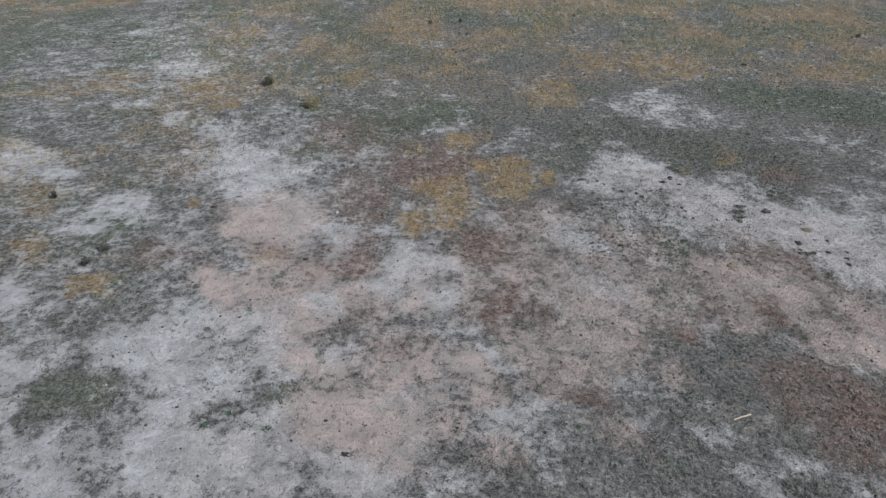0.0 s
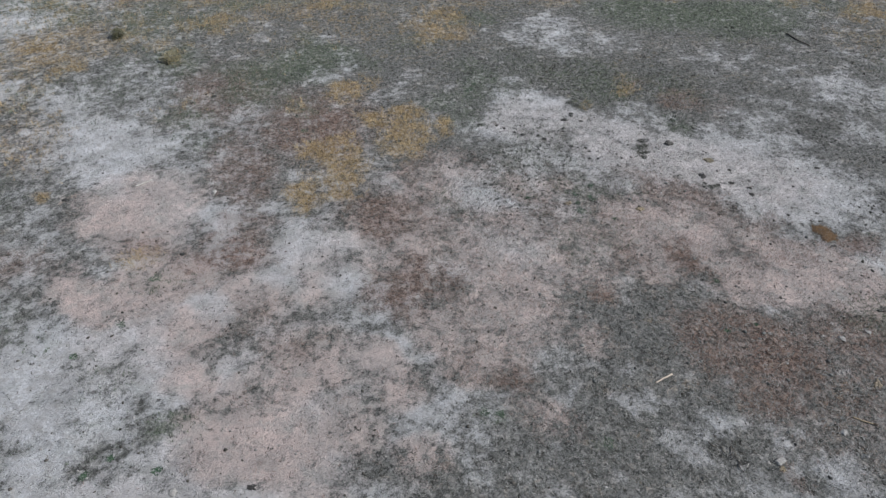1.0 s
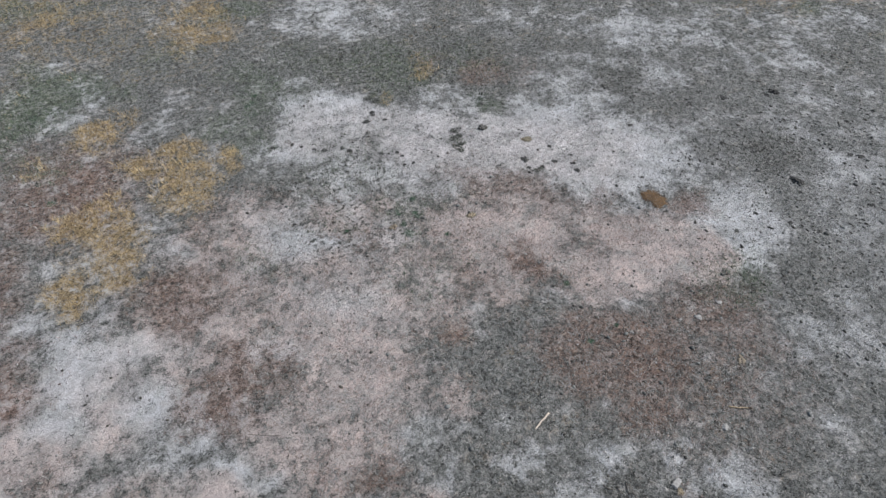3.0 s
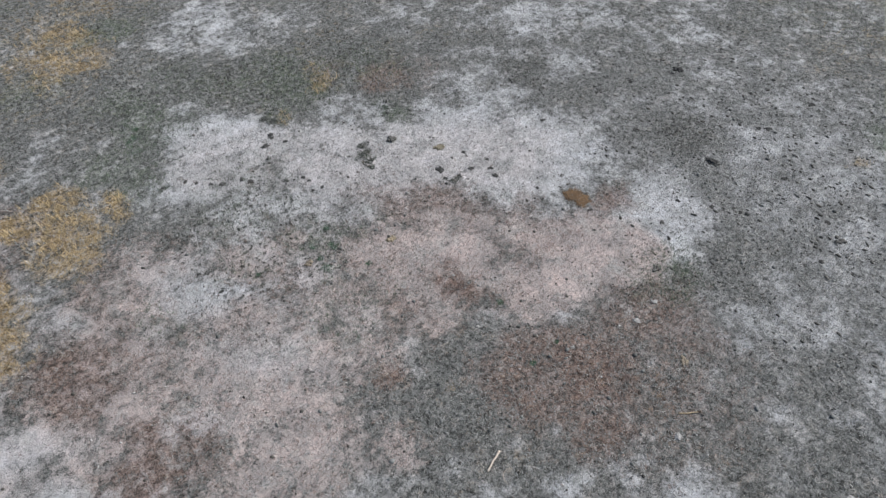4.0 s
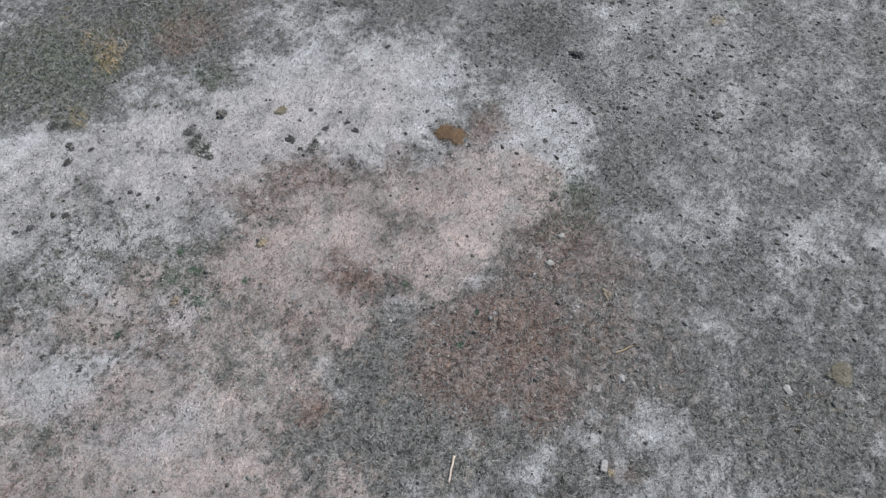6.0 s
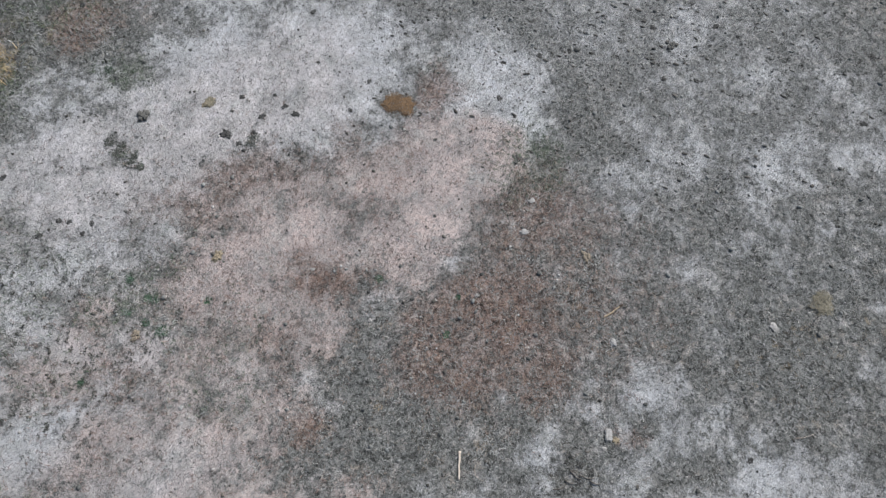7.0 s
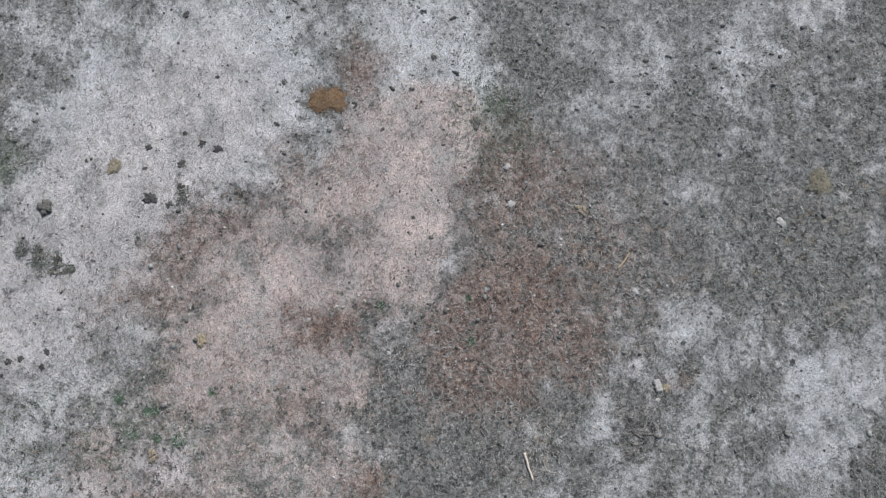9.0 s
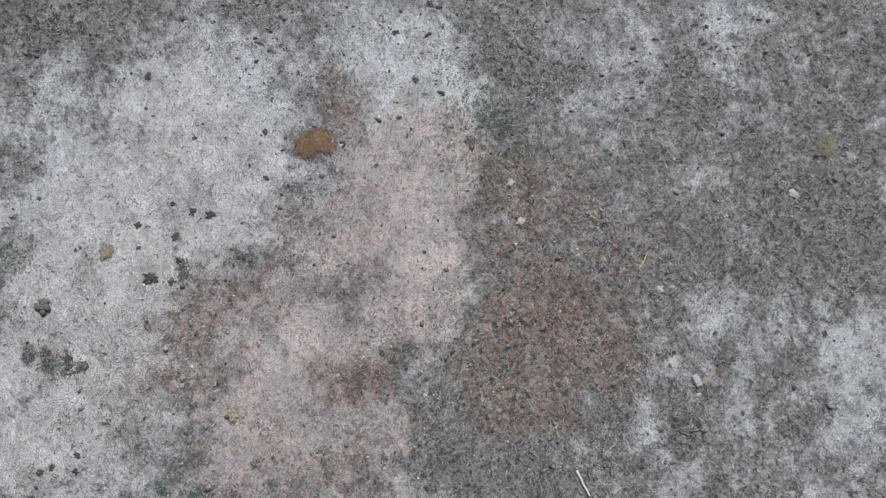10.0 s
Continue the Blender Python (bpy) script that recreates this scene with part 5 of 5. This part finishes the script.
def rod(bm, a, b, thick, bend, seed, sides=8, cuts=10):
    """A tapered, slightly crooked rod from a to b."""
    a, b = Vector(a), Vector(b)
    along = (b - a).normalized()
    side = along.cross(Vector((0, 0, 1))).normalized()
    up = side.cross(along)
    rings = []
    for k in range(cuts + 1):
        f = k / cuts
        mid = a.lerp(b, f) + side * bend * math.sin(f * math.pi) + (side * noise.noise(Vector((f * 4, seed, 1))) + up * noise.noise(Vector((f * 4, seed, 7))) * 0.5) * thick * 0.25
        wide = thick * (0.5 + 0.12 * noise.noise(Vector((f * 9, seed, 3)))) * (1 - 0.35 * f)
        rings.append([bm.verts.new(mid + (side * math.cos(t) + up * math.sin(t)) * wide) for t in (2 * math.pi * i / sides for i in range(sides))])
    for low, high in zip(rings, rings[1:]):
        for i in range(sides):
            bm.faces.new((low[i], low[(i + 1) % sides], high[(i + 1) % sides], high[i])).smooth = True
    bm.faces.new(rings[0][::-1])
    bm.faces.new(rings[-1])


def lying(name, x0, y0, x1, y1, thick, mat, label, category, bend=0.0, group="", tip=None):
    """A rod that lies on the ground between two places."""
    x, y = (x0 + x1) / 2, (y0 + y1) / 2
    half, turn = math.hypot(x1 - x0, y1 - y0) / 2, math.degrees(math.atan2(y1 - y0, x1 - x0))
    bm = bmesh.new()
    rod(bm, (-half, 0, thick * 0.45), (half, 0, thick * 0.45), thick, bend, x * 7 + y)
    body = part(name if tip is None else "stem", bm, mat)
    thing = body
    if tip is not None:
        thing = new(name)
        body.parent = thing
        bm = bmesh.new()
        lump(bm, (half * 0.94, 0, thick * 0.5), (half * 0.2, thick * 0.75, thick * 0.6), 5, 0.4)
        part("tip", bm, tip, thing, "dark rotted end")
    stand(tagged(thing, label, category, group), x, y, turn, 1.0, -0.012)
    return thing


lying("stick", 6.32, 8.84, 5.92, 8.70, 0.045, GREY_WOOD, "straight pale weathered stick lying on dry turf", "stick", 0.006)
lying("plant_stalk", 9.25, 7.34, 9.58, 7.12, 0.03, STALK, "broken dry yellow stalk with a dark rotted end", "stalk", 0.01, tip=HUSK)
lying("stick", 8.11, 14.63, 8.34, 14.57, 0.022, DARK_WOOD, "short dark grey stick lying on brown thatch", "stick", 0.01)
lying("twig", 8.77, 8.74, 8.55, 8.67, 0.011, GREY_WOOD, "thin dry twig lying on trodden grass", "twig", 0.02, group="dry twigs")
lying("twig", 8.21, 4.36, 7.92, 4.32, 0.011, DARK_WOOD, "thin dry twig lying on trodden grass", "twig", 0.02, group="dry twigs")
lying("twig", 8.44, 3.99, 8.61, 3.73, 0.011, GREY_WOOD, "thin dry twig lying on trodden grass", "twig", 0.02, group="dry twigs")
lying("stick", -5.24, 17.15, -4.84, 17.42, 0.035, BONE, "bleached white stick lying on bare dust", "stick", 0.01)
lying("branch", 17.84, 23.38, 18.05, 22.23, 0.07, DARK_WOOD, "fallen dark bare branch lying in grass", "branch", 0.05)
lying("twig", 6.22, 8.54, 6.04, 8.34, 0.011, GREY_WOOD, "thin curved pale twig lying on thatch", "twig", 0.07, group="dry twigs")
lying("twig", 1.50, 11.12, 1.99, 10.81, 0.009, DARK_WOOD, "hair-thin dark twig lying on pale dust", "twig", 0.008, group="dry twigs")
lying("twig", 1.44, 11.12, 1.40, 10.75, 0.009, DARK_WOOD, "hair-thin dark twig lying on pale dust", "twig", 0.008, group="dry twigs")
lying("root_stub", 6.32, 7.32, 6.45, 7.15, 0.022, DARK_WOOD, "dark curved root stub lying on torn turf", "root", 0.025, group="dark root stubs")
lying("root_stub", 6.52, 7.19, 6.52, 7.03, 0.022, DARK_WOOD, "dark curved root stub lying on torn turf", "root", 0.025, group="dark root stubs")
lying("root_stub", 6.68, 7.15, 6.61, 6.93, 0.022, DARK_WOOD, "dark curved root stub lying on torn turf", "root", 0.025, group="dark root stubs")
lying("root_stub", 6.67, 7.01, 6.70, 6.78, 0.022, DARK_WOOD, "dark curved root stub lying on torn turf", "root", 0.025, group="dark root stubs")
lying("root_stub", 7.04, 7.03, 7.07, 6.94, 0.022, DARK_WOOD, "dark curved root stub lying on torn turf", "root", 0.025, group="dark root stubs")
lying("root_stub", 6.65, 6.83, 6.66, 6.66, 0.022, DARK_WOOD, "dark curved root stub lying on torn turf", "root", 0.025, group="dark root stubs")


# ---- weeds, tufts and shrubs ----
def leafy(name, x, y, wide, tall, count, leaf, mat, label, category, group, seed, stems=0):
    """A low plant: leaves spread from its crown, on thin stems where it is a shrub."""
    rnd = random.Random(seed)
    thing = new(name)
    bm = bmesh.new()
    for k in range(count):
        a, d = rnd.uniform(0, 2 * math.pi), wide / 2 * math.sqrt(rnd.random())
        d *= 0.75 + 0.4 * noise.noise(Vector((math.cos(a) * 1.5, math.sin(a) * 1.5, seed * 1.7)))
        z = tall * rnd.random() * (1 - 0.6 * (2 * d / wide) ** 2) if stems else 0.004
        base = Vector((d * math.cos(a), d * math.sin(a), max(z, 0.003)))
        go, rise = rnd.uniform(0, 2 * math.pi), rnd.uniform(0.15, 0.9)
        long = leaf * rnd.uniform(0.6, 1.2)
        out = Vector((math.cos(go), math.sin(go), rise)).normalized() * long
        side = Vector((-math.sin(go), math.cos(go), rnd.uniform(-0.3, 0.3))) * long * 0.16
        v = [bm.verts.new(base), bm.verts.new(base + out * 0.5 + side), bm.verts.new(base + out + Vector((0, 0, -0.15 * long))), bm.verts.new(base + out * 0.5 - side)]
        bm.faces.new((v[0], v[1], v[2]))
        bm.faces.new((v[0], v[2], v[3]))
    part("foliage", bm, mat, thing)
    for k in range(stems):
        a = k * 2.4 + rnd.random()
        bm = bmesh.new()
        rod(bm, (0, 0, 0), (wide * 0.33 * math.cos(a), wide * 0.33 * math.sin(a), tall * 0.85), 0.012, 0.02, seed + k, 5, 5)
        part("stem", bm, DARK_WOOD, thing)
    return stand(tagged(thing, label, category, group), x, y, seed * 40.0)


for k, (x, y, size, turn) in enumerate(WEEDS):
    leafy("weed", x, y, size * 1.3, 0.03, 90, 0.045, LEAF, "small green weed rosette growing low in dust", "weed", "green weeds", 100 + k)
for k, (x, y, size, turn) in enumerate(DARK_TUFTS):
    leafy("grass_tuft", x, y, size * 1.3, 0.05, 90, 0.06, DARK_LEAF, "dark matted grass tuft on pale bare dust", "grass", "dark tufts", 200 + k)
for k, (x, y, size, turn) in enumerate(FAR_TUFTS):
    leafy("low_shrub", x, y, size, 0.22, 260, 0.07, DARK_LEAF, "dark low shrub standing in yellowed grass", "shrub", "dark low shrubs", 400 + k, 4)
for k, (x, y, size, turn) in enumerate(BUSHES):
    leafy("shrub", x, y, size, 0.35, 900, 0.075, OLIVE_LEAF if k else DRY_LEAF, ("low straggling olive-green shrub" if k else "low yellowed clump of dying shrub") + " in dry grass", "shrub", "low shrubs", 300 + k, 7)


# ---- litter of rust-brown straw, flattened where dung dried out ----
def straw_mat(x, y, long, wide, turn, mat, label, count, seed, felt=True, notch=None):
    rnd = random.Random(seed)
    thing = new("straw_litter")
    bm = bmesh.new()
    # a thin felted cake below
    ring = []
    for k in range(40):
        a = 2 * math.pi * k / 40
        d = 0.98 + 0.35 * noise.noise(Vector((math.cos(a) * 1.4, math.sin(a) * 1.4, seed))) + 0.22 * noise.noise(Vector((math.cos(a) * 5, math.sin(a) * 5, seed)))
        if notch is not None:
            off = (a + radians(turn) - notch + math.pi) % (2 * math.pi) - math.pi
            d *= 1 - 0.95 * math.exp(-(off / 0.7) ** 2)
        ring.append((long / 2 * d * math.cos(a), wide / 2 * d * math.sin(a)))
    top = bm.verts.new((0, 0, 0.035))
    mid = [bm.verts.new((0.7 * p, 0.7 * q, 0.032)) for p, q in ring]
    rim = [bm.verts.new((p, q, -0.004)) for p, q in ring]
    for k in range(40):
        bm.faces.new((top, mid[k], mid[(k + 1) % 40]))
        bm.faces.new((mid[k], rim[k], rim[(k + 1) % 40], mid[(k + 1) % 40]))
    if felt:
        part("felt", bm, mat, thing)
    else:
        bm.free()
    bm = bmesh.new()
    for k in range(count):
        p, q = rnd.choice(ring)
        f = math.sqrt(rnd.random()) * 1.02
        c = Vector((p * f + rnd.gauss(0, 0.02), q * f + rnd.gauss(0, 0.02), 0.030 * min(1.0, (1.05 - f) * 3) + 0.008))
        a, h = rnd.uniform(0, math.pi), rnd.uniform(0.02, 0.055)
        d, s = Vector((math.cos(a) * h, math.sin(a) * h, rnd.uniform(-0.006, 0.01))), Vector((-math.sin(a), math.cos(a), 0)) * 0.004
        v = [bm.verts.new(c - d - s), bm.verts.new(c + d - s), bm.verts.new(c + d + s), bm.verts.new(c - d + s)]
        bm.faces.new(v)
    part("straw", bm, mat, thing)
    return stand(tagged(thing, label, "straw"), x, y, turn)


NOTCH = radians(-165)
for k, (x, y, size, turn) in enumerate(RUST_LITTER):
    straw_mat(x, y, size * 1.12, size * 0.86, turn + 60, RUST_STRAW, "flat rust-brown patch of dried dung and straw", 700, 5.5 + k, notch=NOTCH)
for k, (x, y, size, turn) in enumerate(OLD_LITTER):
    straw_mat(x, y, size, size * 0.8, turn, OLD_STRAW, "faded olive patch of rotted dung and straw", 420, 8.5 + k, False)


# ---- crumbs and pebbles, too many to count ----
def crumbs(name, count, small, large, mat, label, category, chance, area, stretch=1.0, lie=None):
    x, y = scatter(count, *area, chance)
    n = len(x)
    ico = bmesh.new()
    bmesh.ops.create_icosphere(ico, subdivisions=1, radius=1.0)
    shape = np.array([v.co[:] for v in ico.verts])
    tris = np.array([[v.index for v in f.verts] for f in ico.faces])
    ico.free()
    size = small * (large / small) ** (dice.random(n) ** 2.2)
    squash = np.column_stack((dice.uniform(0.8, 1.3, n) * stretch, dice.uniform(0.6, 1.0, n), dice.uniform(0.35, 0.7, n)))
    co = shape[None] * dice.uniform(0.7, 1.25, (n, 12, 1)) * squash[:, None] * size[:, None, None] / 2
    a = (dice.uniform(0, 2 * math.pi, n) if lie is None else dice.normal(radians(lie), 0.35, n))[:, None]
    px, py = co[..., 0] * np.cos(a) - co[..., 1] * np.sin(a), co[..., 0] * np.sin(a) + co[..., 1] * np.cos(a)
    co = np.stack((px + x[:, None], py + y[:, None], co[..., 2] + (height_at(x, y) + 0.12 * size)[:, None]), -1).reshape(-1, 3)
    faces = (tris[None] + (np.arange(n) * 12)[:, None, None]).reshape(-1, 3)
    me = bpy.data.meshes.new(name)
    me.vertices.add(len(co))
    me.vertices.foreach_set("co", co.astype(np.float32).ravel())
    me.loops.add(faces.size)
    me.loops.foreach_set("vertex_index", faces.ravel())
    me.polygons.add(len(faces))
    me.polygons.foreach_set("loop_start", np.arange(0, faces.size, 3))
    me.update(calc_edges=True)
    me.materials.append(mat)
    return tagged(new(name, me), label, category, kind="stuff")


CRUMB_AND_SHADE = blade_material("dung_crumb_and_shadow_dash", (0.03, 0.028, 0.025), (0.12, 0.11, 0.095))
PEBBLE = blade_material("pale_dust_clod", (0.20, 0.19, 0.18), (0.44, 0.43, 0.41))
CLUMP = blade_material("clotted_turf", (0.045, 0.046, 0.042), (0.24, 0.245, 0.235))
NEAR, WIDE = (2.0, 17.0, 1.5, 19.5), (-9.0, 26.0, 3.0, 27.0)
crumbs("dung_crumbs", 3200, 0.010, 0.055, CRUMB_AND_SHADE, "scattered dark crumbs of dry dung on dust", "dung", lambda b, w, br, d, s, g, m: 0.35 + 0.65 * b, NEAR)
crumbs("dung_crumbs", 3800, 0.02, 0.09, CRUMB_AND_SHADE, "scattered dark crumbs of dry dung on dust", "dung", lambda b, w, br, d, s, g, m: 0.35 + 0.65 * b, WIDE)
crumbs("clods", 5000, 0.012, 0.05, PEBBLE, "small pale clods and pebbles strewn on soil", "clods", lambda b, w, br, d, s, g, m: 0.6 + 0.4 * br, NEAR)
crumbs("clods", 4000, 0.02, 0.07, PEBBLE, "small pale clods and pebbles strewn on soil", "clods", lambda b, w, br, d, s, g, m: 0.6 + 0.4 * br, WIDE)
crumbs("turf_clumps", 5200, 0.03, 0.11, CLUMP, "low clotted clumps of grey dead turf", "turf", lambda b, w, br, d, s, g, m: np.clip(tufts(b) * 1.3 - 0.45, 0, 1) * (0.6 + 0.4 * m), (3.0, 22.0, 2.0, 18.0))
# dark lumps laid one way in place of the shadows between turf clumps
crumbs("trodden_ridges", 3600, 0.025, 0.085, CRUMB_AND_SHADE, "short dark ridges put in for turf shadows", "turf", lambda b, w, br, d, s, g, m: np.clip(m * 1.1 - 0.15, 0, 1) * 0.8, (11.0, 22.5, 2.0, 17.5), 1.7, 88.0)


# ---- hoof marks: low crescent rims of kicked-up dust, coloured dark as their shadows ----
RIM = blade_material("shadow_toned_dust", (0.13, 0.125, 0.115), (0.30, 0.29, 0.28))


def hoof_marks(count, area):
    x, y = scatter(count, *area, lambda b, w, br, d, s, g, m: np.clip(b * 1.5 - 0.45, 0, 1))
    n = len(x)
    face, size = dice.uniform(0, 2 * math.pi, n), dice.uniform(0.03, 0.06, n)
    rings = []
    for k in range(6):
        f = k / 5
        a = face + (f - 0.5) * dice.uniform(2.2, 3.6, n)
        high = size * 0.26 * math.sin(math.pi * (0.08 + 0.84 * f)) * dice.uniform(0.6, 1.2, n)
        for out, up in ((0.72, 0.0), (0.98, 1.0), (1.28, 0.0)):
            rings.append(np.column_stack((x + np.cos(a) * size * out, y + np.sin(a) * size * out * 0.8, height_at(x, y) + high * up - 0.003)))
    co = np.stack(rings, 1).reshape(-1, 3)
    one = np.array([(3 * k + i, 3 * k + i + 1, 3 * k + i + 4, 3 * k + i + 3) for k in range(5) for i in range(2)])
    faces = (one[None] + (np.arange(n) * 18)[:, None, None]).reshape(-1, 4)
    me = bpy.data.meshes.new("hoof_marks")
    me.vertices.add(len(co))
    me.vertices.foreach_set("co", co.astype(np.float32).ravel())
    me.loops.add(faces.size)
    me.loops.foreach_set("vertex_index", faces.ravel())
    me.polygons.add(len(faces))
    me.polygons.foreach_set("loop_start", np.arange(0, faces.size, 4))
    me.update(calc_edges=True)
    me.materials.append(RIM)
    return tagged(new("hoof_marks", me), "crescent hoof marks with raised dust rims toned dark as shadow", "hoof marks", kind="stuff")


hoof_marks(2600, NEAR)
hoof_marks(2600, WIDE)
